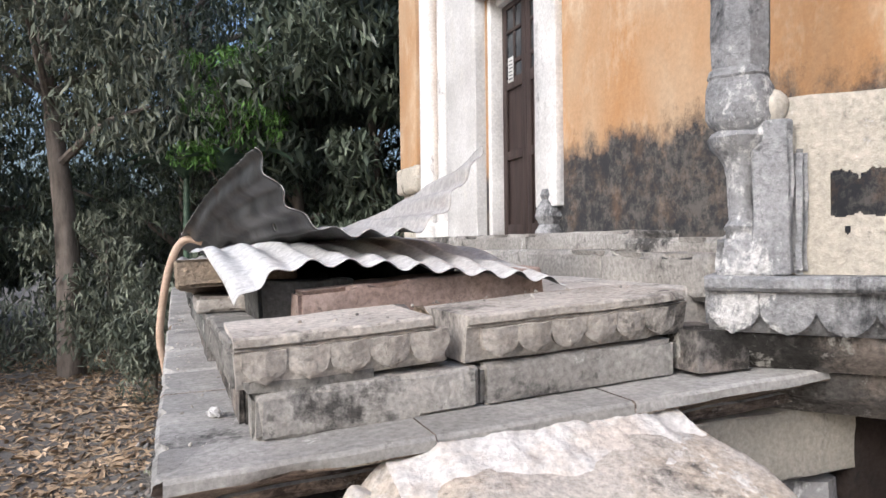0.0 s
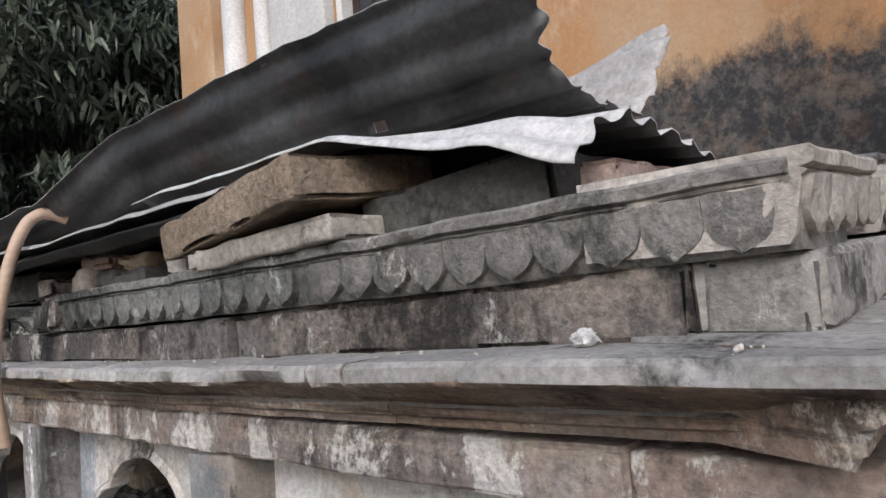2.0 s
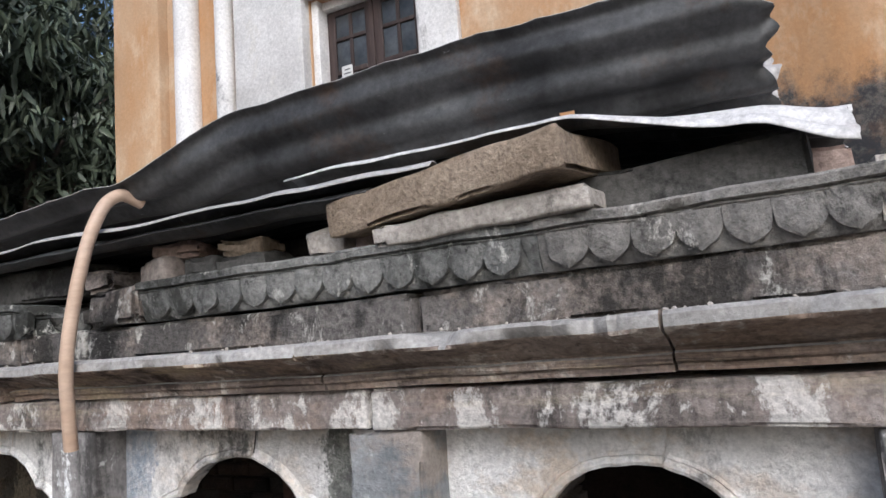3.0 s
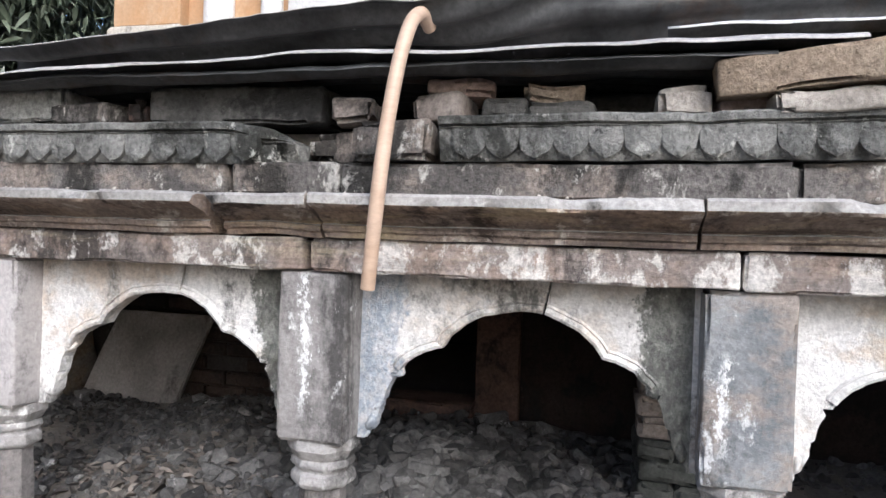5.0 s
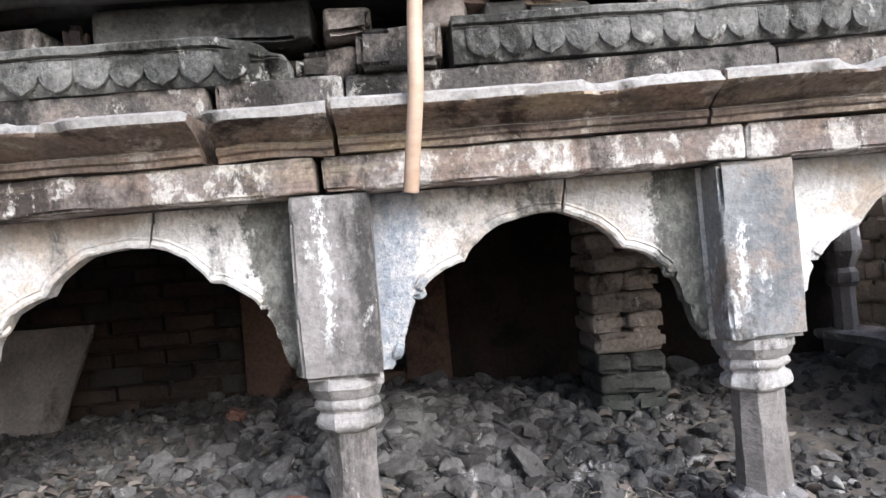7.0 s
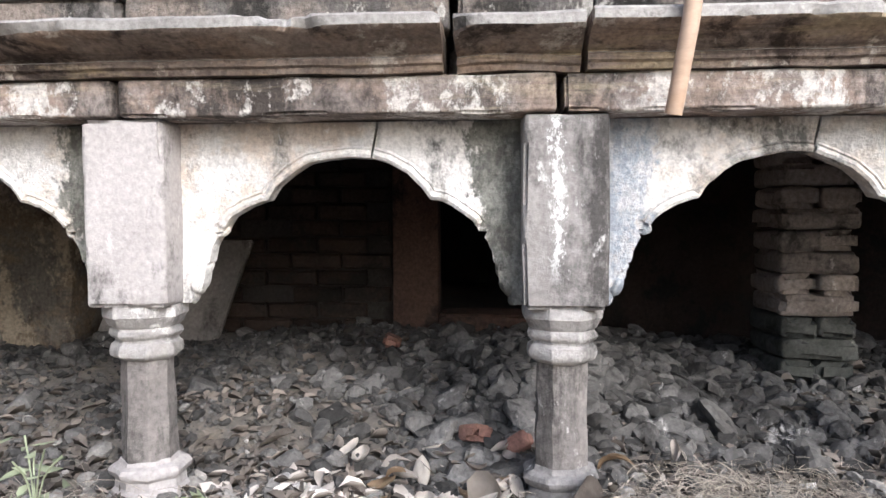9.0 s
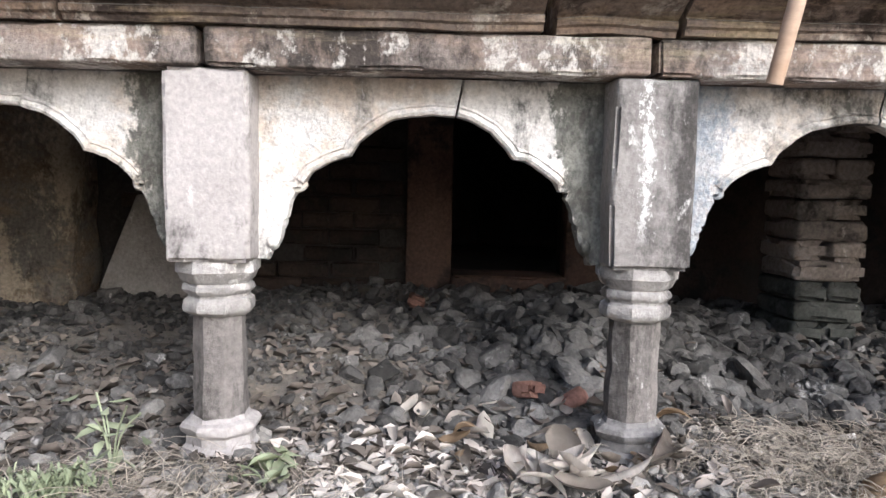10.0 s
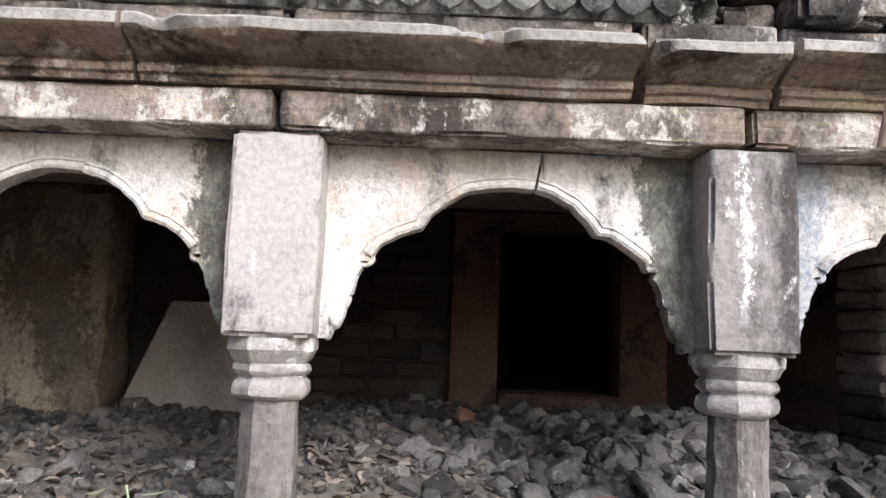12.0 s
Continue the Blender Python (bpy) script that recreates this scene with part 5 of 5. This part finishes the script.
    return tagged(new(name, me), label, category, "", "stuff")


def blades(name, n, spot, size, mat, label, category, seed, flat=True, wide=0.3, height=None, curl=0.25):
    """Many leaves in one mesh, two bent halves each."""
    gen = np.random.default_rng(seed)
    r = random.Random(seed)
    pts = [spot(r) for _ in range(n)]
    base = np.array([(p[0], p[1], p[2] if len(p) > 2 else land(p[0], p[1]) + r.uniform(0.004, 0.03)) for p in pts])
    ln = gen.uniform(size[0], size[1], n)[:, None]
    yaw = gen.uniform(0, 2 * np.pi, n)
    pitch = gen.normal(0, 0.25, n) if flat else gen.normal(-0.75, 0.5, n)
    d = np.stack([np.cos(yaw) * np.cos(pitch), np.sin(yaw) * np.cos(pitch), np.sin(pitch)], 1)
    side = np.cross(d, (0, 0, 1.0)) + gen.normal(0, 0.25 if flat else 0.5, (n, 3))
    side /= np.linalg.norm(side, axis=1)[:, None]
    up = np.cross(side, d)
    w = ln * wide * gen.uniform(0.7, 1.2, (n, 1))
    c = gen.uniform(-curl, curl, (n, 1)) * ln
    droop = (0 if flat else 0.15) * ln * np.array((0, 0, 1.0))
    a0, a1 = base - d * ln / 2, base + d * ln / 2 - droop
    m1, m2 = [base - d * ln * 0.16 + k * side * w / 2 + up * c for k in (1, -1)]
    n1, n2 = [base + d * ln * 0.2 + k * side * w * 0.4 + up * c * 0.8 - droop * 0.4 for k in (1, -1)]
    v = np.stack([a0, m1, n1, a1, n2, m2], 1).reshape(-1, 3) * U
    me = bpy.data.meshes.new(name)
    me.vertices.add(6 * n)
    me.vertices.foreach_set("co", v.ravel())
    idx = np.arange(n)[:, None] * 6 + np.array([[0, 1, 2, 3, 0, 3, 4, 5]])
    me.loops.add(8 * n)
    me.loops.foreach_set("vertex_index", idx.ravel())
    me.polygons.add(2 * n)
    me.polygons.foreach_set("loop_start", np.arange(2 * n) * 4)
    me.polygons.foreach_set("loop_total", np.full(2 * n, 4))
    me.update(calc_edges=True)
    me.materials.append(mat)
    ob = new(name, me)
    return tagged(ob, label, category, "", "stuff") if label else ob


def stalks(name, n, spot, size, mat, label, seed):
    """A tangle of thin bent grass stalks in one mesh."""
    r = random.Random(seed)
    verts, faces = [], []
    for _ in range(n):
        x, y = spot(r)
        z, ln, a, up, w = land(x, y) + r.uniform(0.0, 0.06), r.uniform(*size), r.uniform(0, 6.28), r.uniform(-0.1, 0.7), r.uniform(0.0006, 0.0016)
        bend, k = r.uniform(-1.4, 1.4), len(verts)
        for i in range(5):
            verts += [(x - w * math.sin(a), y + w * math.cos(a), z), (x + w * math.sin(a), y - w * math.cos(a), z + w)]
            x, y, z = x + ln / 4 * math.cos(a) * math.cos(up), y + ln / 4 * math.sin(a) * math.cos(up), z + ln / 4 * math.sin(up)
            a += bend / 4
            up -= 0.25
        faces += [(k + 2 * i, k + 2 * i + 1, k + 2 * i + 3, k + 2 * i + 2) for i in range(4)]
    me = bpy.data.meshes.new(name)
    me.from_pydata([(u * U, v * U, w * U) for u, v, w in verts], [], faces)
    me.materials.append(mat)
    return tagged(new(name, me), label, "grass", "", "stuff")


def curled_leaf(x, y, ln, seed, mat, label, tip=0.0):
    """One large dry leaf: cupped along the midrib, rolled at its edges, with a stalk."""
    q = random.Random(seed)
    bm, n, m = bmesh.new(), 9, 6
    roll, arc, wide = q.uniform(0.9, 2.2) * q.choice((1, 1, -1)), q.uniform(-1.1, 1.1), ln * q.uniform(0.42, 0.6)
    rows = []
    for i in range(n + 1):
        t = i / n
        half = wide / 2 * max(0.03, math.sin(math.pi * t ** 0.8) ** 0.7)
        row = []
        for j in range(m + 1):
            s = (j / m - 0.5) * 2
            k = roll * (1 + 0.3 * math.sin(3 * t + seed))
            across, lift = half * math.sin(k * s) / k, half * (1 - math.cos(k * s)) / k
            v = Vector(((t - 0.5) * ln, across, lift + arc * ln * (t - 0.5) ** 2))
            row.append(bm.verts.new(v + noise.noise_vector(v * 14 + Vector((seed, 0, 0))) * 0.012))
        rows.append(row)
    for i in range(n):
        for j in range(m):
            bm.faces.new((rows[i][j], rows[i][j + 1], rows[i + 1][j + 1], rows[i + 1][j]))
    bmesh.ops.solidify(bm, geom=list(bm.faces), thickness=0.004)
    solid("dry_leaf", bm, mat, label, "leaf", "", "large curled leaves", (x, y, land(x, y) + 0.07 + tip), (q.uniform(-35, 35), q.uniform(-30, 30), q.uniform(0, 360)))


def inside(r):
    while True:
        x, y = r.uniform(0.1, 2.85), r.uniform(2.9, 12.0)
        # bare trodden earth behind the pale pillar
        if not (7.35 < y < 8.2 and x < 1.3 and r.random() < 0.65):
            return x, y


def heap(r):
    while True:
        x, y = r.gauss(1.1, 0.7), r.gauss(6.25, 0.75)
        if 0.3 + 0.25 * (y < 6.3) < x < 2.85 and 4.5 < y < 8.0:
            return x, y


def apron(r):
    return r.gauss(0.0, 0.35), r.uniform(4.0, 11.5)


def court(q):
    while True:
        x, y = q.gauss(-3.5, 3.8), 7.5 + 13 * q.random() ** 1.3 + q.gauss(0, 1.1)
        if x < -0.8 - 0.4 * q.random() or (y > 9.3 and x < -0.4) or y > 14.2:
            return x, y


# rubble inside takes the shaded tone, the strip before the pillars the lit one
scatter("rubble", 4600, inside, (0.006, 0.05), M_RUBBLE_SHADED, "grey rubble and dust over the cellar floor", "rubble", 3)
scatter("rubble", 3000, heap, (0.012, 0.075), M_RUBBLE_SHADED, "heap of broken grey stones between the pillars", "rubble", 4, 0.75, 0.35)
scatter("rubble", 1700, apron, (0.008, 0.05), M_RUBBLE_LIT, "loose grey rubble at the foot of the pillars", "rubble", 5)
scatter("crumbs", 9000, lambda q: (q.uniform(-0.1, 2.6), q.uniform(4.2, 11.0)), (0.004, 0.024), M_RUBBLE_SHADED, "fine grey grit and crumbled mortar over the cellar floor", "grit", 15, sub=0)
scatter("crumbs", 150, lambda q: (q.uniform(-0.13, 0.14), q.uniform(2.5, 8.5)), (0.002, 0.01), M_STONE, "small grit and crumbs lying on the cornice", "grit", 12, height=lambda x, y: 0.895 + 0.03 * smooth(5.5, 2.3, y))
scatter("crumbs", 60, lambda q: (q.uniform(0.3, 1.9), q.uniform(2.58, 2.95)), (0.002, 0.01), M_STONE, "small grit and crumbs lying on the frieze slabs", "grit", 13, height=lambda x, y: 1.297 + 0.06 * x)
r = random.Random(17)


def stone_mesh(seed):
    """A broken building stone or brick end, of varied proportions."""
    q = random.Random(seed)
    s = q.uniform(0.045, 0.1)
    co, faces = shard(2, seed)
    me = bpy.data.meshes.new("rubble_stone")
    if seed % 3 == 0:
        return finish("rubble_stone", block(s * 2.0, s * q.uniform(1.6, 2.6), s * 1.1, r=0.02, step=0.04, rough=0.02, chip=0.06, seed=seed), M_RUBBLE_SHADED), s
    co = co * (s * q.uniform(0.9, 1.3), s * q.uniform(0.9, 1.5), s * q.uniform(0.6, 0.9))
    me.from_pydata([tuple(U * (Vector(c) + noise.noise_vector(Vector(c) * 30) * 0.006)) for c in co], [], faces)
    me.materials.append(M_RUBBLE_SHADED)
    return me, s


RUBBLE = [stone_mesh(k + 300) for k in range(18)]
for i in range(190):
    x, y = heap(r) if i < 130 else inside(r)
    me, s = RUBBLE[i % 18]
    solid("rubble_stone", me, None, "broken dusty grey building stone", "stone", "", "rubble stones", (x, y, land(x, y) + s * 0.35), (r.uniform(-35, 35), r.uniform(-35, 35), r.uniform(0, 360)))
for i, (x, y, s) in enumerate(((2.1, 7.58, 0.11), (0.75, 6.98, 0.11), (0.65, 6.75, 0.1))):
    solid("red_brick", block(s * 1.3, s * 1.1, s * 0.8, r=0.025, step=0.05, rough=0.02, chip=0.07, seed=i + 400), M_REDBRICK, "broken red brick in the rubble", "brick", "", "",
          (x, y, land(x, y) + 0.07), (20, 15 * i, 40 * i))
blades("fallen_leaves", 760, lambda q: (q.gauss(0.1, 0.22), q.gauss(7.1, 0.6)), (0.05, 0.15), M_PALELEAF, "curled bleached leaves drifted against the pillars", "leaves", 6, curl=0.35, wide=0.4)
blades("fallen_leaves", 420, lambda q: (q.gauss(0.6, 0.6), q.uniform(4, 11.5)), (0.05, 0.14), M_GREYLEAF, "dry brown leaves among the rubble", "leaves", 7, curl=0.3, wide=0.4)
# litter laid thicker than leaves alone, its dark colour standing for shade too
blades("fallen_leaves", 2800, lambda q: (abs(q.gauss(0.5, 0.55)), q.uniform(4.4, 10.6)), (0.04, 0.13), M_HUMUS, "crumpled leaf litter among the rubble, its dark tone partly shade", "leaves", 16, curl=0.45, wide=0.45)
blades("fallen_leaves", 14000, court, (0.08, 0.22), M_DRYLEAF, "carpet of dry brown leaves under the trees", "leaves", 8, wide=0.34)
blades("fallen_leaves", 330, lambda q: (q.uniform(-1.3, -0.42), q.uniform(7.6, 14.5)), (0.05, 0.16), M_DRYLEAF, "thin scatter of dry leaves beside the arcade", "leaves", 14, wide=0.36)
stalks("straw", 4200, lambda q: (q.gauss(0.1, 0.2), q.gauss(5.75, 0.35)), (0.05, 0.22), M_STRAW, "dry grass straggling at the foot of the pillars", 9)
stalks("straw", 1100, lambda q: (q.gauss(-0.1, 0.14), q.gauss(8.6, 0.5)), (0.08, 0.28), M_STRAW, "dry grass beside the pale pillar", 10)
r = random.Random(77)
for i in range(26):
    far = i > 15
    curled_leaf(r.gauss(0.3 if far else -0.1, 0.16 if far else 0.09), r.gauss(7.0 if far else 6.95, 0.5 if far else 0.2), r.uniform(0.13, 0.24) if far else r.uniform(0.2, 0.36), i + 600, M_CURLED if i % 4 else M_GREYLEAF,
                "large bleached leaf curled up on the rubble" if i % 4 else "large brown leaf curled up on the rubble", 0.0 if far else r.uniform(0, 0.06))
for i in range(56):
    curled_leaf(r.gauss(0.35, 0.26), r.gauss(6.95, 0.34), r.uniform(0.09, 0.2), i + 700, (M_GREYLEAF, M_DRYLEAF, M_GREYLEAF, M_PALELEAF)[i % 4], ("dusty brown leaf curled up among stones", "tan dry leaf curled up among stones", "dusty brown leaf curled up among stones", "bleached leaf curled up among stones")[i % 4], r.uniform(-0.03, 0.03))
curled_leaf(-0.18, 5.72, 0.36, 650, M_DRYLEAF, "large tan leaf standing in dry grass", 0.05)


def weed(x, y, seed, mat, label, h=0.3, n=60):
    q = random.Random(seed)
    w = thing("weed", label, "plant", "", "", (x, y, land(x, y)))
    stem = bmesh.new()
    for k in range(5):
        a = q.uniform(0, 6.28)
        tube(glide([(0, 0, -0.03), (0.04 * math.cos(a), 0.04 * math.sin(a), h * 0.5), (0.12 * math.cos(a), 0.12 * math.sin(a), h * q.uniform(0.7, 1))], 4), 0.004, 5, stem)
    part("stem", stem, mat, w)
    lv = blades("leaves", n, lambda s: (s.gauss(0, 0.07), s.gauss(0, 0.07), s.uniform(0.05, h)), (0.025, 0.07) if n > 50 else (0.08, 0.14), mat, "", "", seed, flat=n < 50, wide=0.35)
    lv.parent = w


weed(0.0, 8.8, 1, M_FERN, "small pale-leaved weed among the rubble", 0.34, 16)
weed(-0.25, 8.9, 2, M_FERN, "feathery grey-green weed beside the pillar", 0.1, 260)
weed(-0.2, 9.2, 3, M_FERN, "feathery grey-green weed on the ground", 0.09, 260)
weed(-0.1, 8.15, 4, M_FERN, "small weed among dry leaves", 0.12, 18)

# the bank in front of the plinth, heaped up to the cornice
def bank_height(x, y):
    d = 2.32 - y
    lump = 0.03 * noise.noise(Vector((x * 2.1, y * 2.6, 1))) + 0.016 * noise.noise(Vector((x * 9, y * 9, 4))) + 0.008 * noise.noise(Vector((x * 24, y * 24, 7)))
    return 0.945 + 0.05 * (x - 1) - 0.35 * d - 0.18 * d * d + lump - 0.15 * smooth(0.6, 0.15, x) * smooth(1.2, 2.3, y)


bm, n, grid = bmesh.new(), 110, {}
for i in range(n + 1):
    for j in range(n + 1):
        x, y = -0.5 + 3.0 * i / n, 0.1 + 2.24 * j / n
        fade = smooth(-0.2, 0.7, x + 0.25 * (2.3 - y)) * smooth(1.85, 1.72, x - 0.2 * (2.3 - y) + 0.06 * noise.noise(Vector((x * 5, y * 5, 2)))) * smooth(0.1, 0.6, y)
        low = land(x, y) - 0.02
        grid[i, j] = bm.verts.new((x, y, low - 0.03 + max(0.09, bank_height(x, y) - low) * fade))
for i in range(n):
    for j in range(n):
        bm.faces.new((grid[i, j], grid[i + 1, j], grid[i + 1, j + 1], grid[i, j + 1]))
solid("bank_debris", bm, M_BANK, "bank of dusty buff earth and broken plaster", "debris")

# a patch of white plaster lapping over the edge of the cornice
bm, n, grid = bmesh.new(), 90, {}
for i in range(n + 1):
    for j in range(n // 2 + 1):
        x, y = 0.55 + 1.2 * i / n, 1.75 + 0.62 * 2 * j / n
        rag = 0.5 * noise.noise(Vector((x * 3.4, y * 3.4, 3))) + 0.3 * noise.noise(Vector((x * 11, y * 11, 6)))
        inside_ = smooth(-0.03, 0.05, min((x - 0.66) * 1.2, (1.62 - x), 2.36 - y, (y - 2.08 + 0.2 * (x - 0.9))) + 0.16 * rag)
        grid[i, j] = bm.verts.new((x, y, bank_height(x, y) - 0.025 + 0.036 * inside_))
for i in range(n):
    for j in range(n // 2):
        bm.faces.new((grid[i, j], grid[i + 1, j], grid[i + 1, j + 1], grid[i, j + 1]))
solid("plaster_debris", bm, M_BANKPLASTER, "ragged patch of white plaster on the bank", "debris")
r = random.Random(21)
for i, (x, y, z, s) in enumerate(((0.47, 2.29, 0.77, 0.085), (0.4, 2.26, 0.71, 0.06), (0.53, 2.24, 0.78, 0.05), (0.34, 2.3, 0.7, 0.06))):
    solid("plaster_lump", block(s * 1.5, s * 1.2, s, r=0.03, step=0.04, rough=0.03, chip=0.06, seed=i + 500), M_BANKPLASTER, "knobbly white plaster lump under the cornice", "debris", "", "", (x, y, z), (20 * i, 30, 50 * i))
fill = box(0.1, 2.0, 2.32, 2.6, -0.6, 0.735, step=0.1, r=0.05, rough=0.03, chip=0.06, seed=31)
for v in fill.verts:
    v.co.z -= 0.55 * smooth(0.8, 0.1, v.co.x) if v.co.z > 0 else 0
solid("rubble_fill", fill, M_BANK, "earth and plaster packed under the front cornice", "rubble", "structure")


# ---- trees ----
def crown_spots(centres, q, shell=0.55):
    c = centres[q.randrange(len(centres))]
    while True:
        v = Vector((q.uniform(-1, 1), q.uniform(-1, 1), q.uniform(-1, 1)))
        if shell < v.length < 1:
            return c[0] + v.x * c[3], c[1] + v.y * c[3], c[2] + v.z * c[4]


def tree(x, y, height, spread_, trunk, seed, mat, label, leaves=9000, size=(0.16, 0.34), low=0.25, lean=0.0):
    q = random.Random(seed)
    g = land(x, y)
    t = thing("tree", label, "tree", "", "", (x, y, g))
    stem = bmesh.new()
    tip = (lean * height, 0.2 * q.uniform(-1, 1), height * 0.75)
    spine = glide([(0, 0, -0.2), (lean * height * 0.2 + 0.05, 0, height * 0.25), (lean * height * 0.6, 0.1, height * 0.5), tip], 6)
    tube(spine, trunk, 12, stem, taper=trunk * 0.35)
    centres = []
    for k in range(11):
        f = max(0.3, low + 0.1) + (0.95 - max(0.3, low + 0.1)) * k / 10
        p = spine[min(len(spine) - 1, int(f * (len(spine) - 1)))]
        a = q.uniform(0, 6.28)
        rr = spread_ * q.uniform(0.45, 1.0) * (1.1 - 0.5 * abs(f - 0.55))
        end = Vector((p.x + rr * math.cos(a), p.y + rr * math.sin(a), p.z + height * q.uniform(0.02, 0.22)))
        tube(glide([p, p.lerp(end, 0.5) + Vector((0, 0, 0.25)), end], 5), trunk * 0.35, 7, stem, taper=trunk * 0.08)
        for m in (0.55, 1.0):
            c = p.lerp(end, m)
            centres.append((c.x, c.y, max(c.z, height * low), spread_ * q.uniform(0.22, 0.42), spread_ * q.uniform(0.16, 0.34)))
    for k in range(10):
        a = q.uniform(0, 6.28)
        rr = spread_ * q.uniform(0.3, 1.0)
        centres.append((rr * math.cos(a), rr * math.sin(a), height * q.uniform(low, 0.95), spread_ * q.uniform(0.2, 0.4), spread_ * q.uniform(0.15, 0.32)))
    part("trunk", stem, M_BARK, t)
    cr = blades("crown", leaves, lambda s: crown_spots(centres, s), size, mat, "", "", seed + 1, flat=False, wide=0.3, curl=0.12)
    cr.parent = t
    return t


DARK = "tall mango tree with dense dark drooping leaves"
tree(-2.2, 16.9, 12, 3.5, 0.3, 1, M_LEAF_GREY, "mango tree with a bare leaning trunk and dark crown", 19000, (0.12, 0.28), low=0.45, lean=-0.05)
tree(-9.5, 19.0, 12, 4.6, 0.3, 2, M_LEAF_GREY, "dusty grey-green tree at the edge of the court", 16000, (0.12, 0.28), low=0.2)
tree(0.2, 20.5, 12, 4.4, 0.32, 3, M_LEAF, DARK, 20000, (0.12, 0.28), low=0.16)
tree(3.2, 19.0, 12, 4.2, 0.32, 4, M_LEAF, DARK, 20000, (0.12, 0.28), low=0.14)
tree(7.0, 18.0, 13, 4.6, 0.34, 5, M_LEAF, DARK, 20000, (0.12, 0.28), low=0.14)
tree(11.5, 19.5, 14, 5.0, 0.34, 6, M_LEAF, DARK, 13000, low=0.14)
tree(-6.5, 24.0, 14, 5.5, 0.36, 7, M_LEAF, DARK, 12000, low=0.12)
tree(1.0, 26.0, 15, 6.0, 0.36, 8, M_LEAF, DARK, 12000, low=0.12)
tree(-14.0, 23.0, 14, 5.5, 0.36, 9, M_LEAF, DARK, 10000, low=0.12)
tree(8.5, 26.0, 15, 6.0, 0.36, 10, M_LEAF, DARK, 10000, low=0.12)
tree(1.0, 14.8, 7.0, 1.1, 0.06, 11, M_LEAF_LIGHT, "young tree with bright light-green leaves", 2600, (0.08, 0.18), 0.62)
tree(-1.5, 17.0, 4.0, 1.6, 0.07, 12, M_LEAF_GREY, "shrub with dusty grey-green leaves", 4200, (0.12, 0.24), 0.15)
tree(-0.5, 14.0, 2.2, 1.1, 0.05, 13, M_LEAF_GREY, "low dusty bush at the end of the plinth", 4200, (0.08, 0.2), 0.1)
tree(1.6, 14.8, 3.4, 1.6, 0.06, 14, M_LEAF, "dark bush behind the plinth", 4200, (0.12, 0.26), 0.1)
tree(-6.4, 15.6, 3.0, 1.9, 0.06, 15, M_LEAF_GREY, "spreading dusty grey-green bush", 4600, (0.12, 0.26), 0.1)
tree(4.4, 14.2, 3.6, 1.7, 0.06, 16, M_LEAF, "dark bush beside the palace wing", 4200, (0.12, 0.26), 0.1)
tree(5.6, 15.8, 9, 2.8, 0.2, 21, M_LEAF, DARK, 12000, (0.2, 0.42), low=0.2)
tree(9.5, 15.5, 10, 3.0, 0.2, 22, M_LEAF, DARK, 9000, (0.2, 0.42), low=0.2)
tree(4.3, 15.9, 11, 2.6, 0.2, 24, M_LEAF, DARK, 11000, (0.2, 0.42), low=0.5)
tree(2.6, 16.5, 9, 2.6, 0.2, 23, M_LEAF, DARK, 9000, (0.2, 0.42), low=0.35)
for k, (bx, by) in enumerate(((-12, 29), (-8, 28), (-4.5, 29), (-1, 28), (2.5, 29), (6, 28), (10, 29))):
    tree(bx, by, 6.5, 3.2, 0.12, 40 + k, M_LEAF, "dense dark shrub far behind the court", 5000, (0.25, 0.5), 0.06)
blades("undergrowth", 16000, lambda q: (q.uniform(-14, 8), 17.5 + 7 * q.random(), -1.1 + 1.5 * q.random() ** 1.8), (0.1, 0.3), M_LEAF_GREY, "tangled undergrowth below the trees", "undergrowth", 31, flat=False, wide=0.28)


def banana(x, y, seed):
    q = random.Random(seed)
    b = thing("banana_plant", "banana plant with broad green leaves", "plant", "", "", (x, y, land(x, y)))
    part("stem", tube(glide([(0, 0, -0.1), (0.03, 0, 2.0), (0.05, 0.02, 4.1)], 5), 0.1, 10, taper=0.06), M_BANANA, b)
    for k in range(7):
        a, ln = k * 0.9 + q.uniform(-0.2, 0.2), q.uniform(1.2, 1.9)
        bm = bmesh.new()
        last = None
        for i in range(13):
            t = i / 12
            out, up = ln * (t * 0.75), 4.0 + ln * (0.9 * t - 0.75 * t * t)
            w = 0.2 * math.sin(math.pi * min(1, 0.08 + 0.95 * t)) ** 0.7
            c = Vector((out * math.cos(a), out * math.sin(a), up))
            s = Vector((-math.sin(a), math.cos(a), 0))
            row = [bm.verts.new(c + s * w * f + Vector((0, 0, 0.06 * abs(f) + 0.02 * noise.noise(c * 4 + s * f)))) for f in (-1, -0.5, 0, 0.5, 1)]
            if last:
                for j in range(4):
                    bm.faces.new((last[j], last[j + 1], row[j + 1], row[j]))
            last = row
        part("leaf", bm, M_BANANA, b)


banana(0.85, 14.6, 1)
banana(0.1, 15.6, 2)
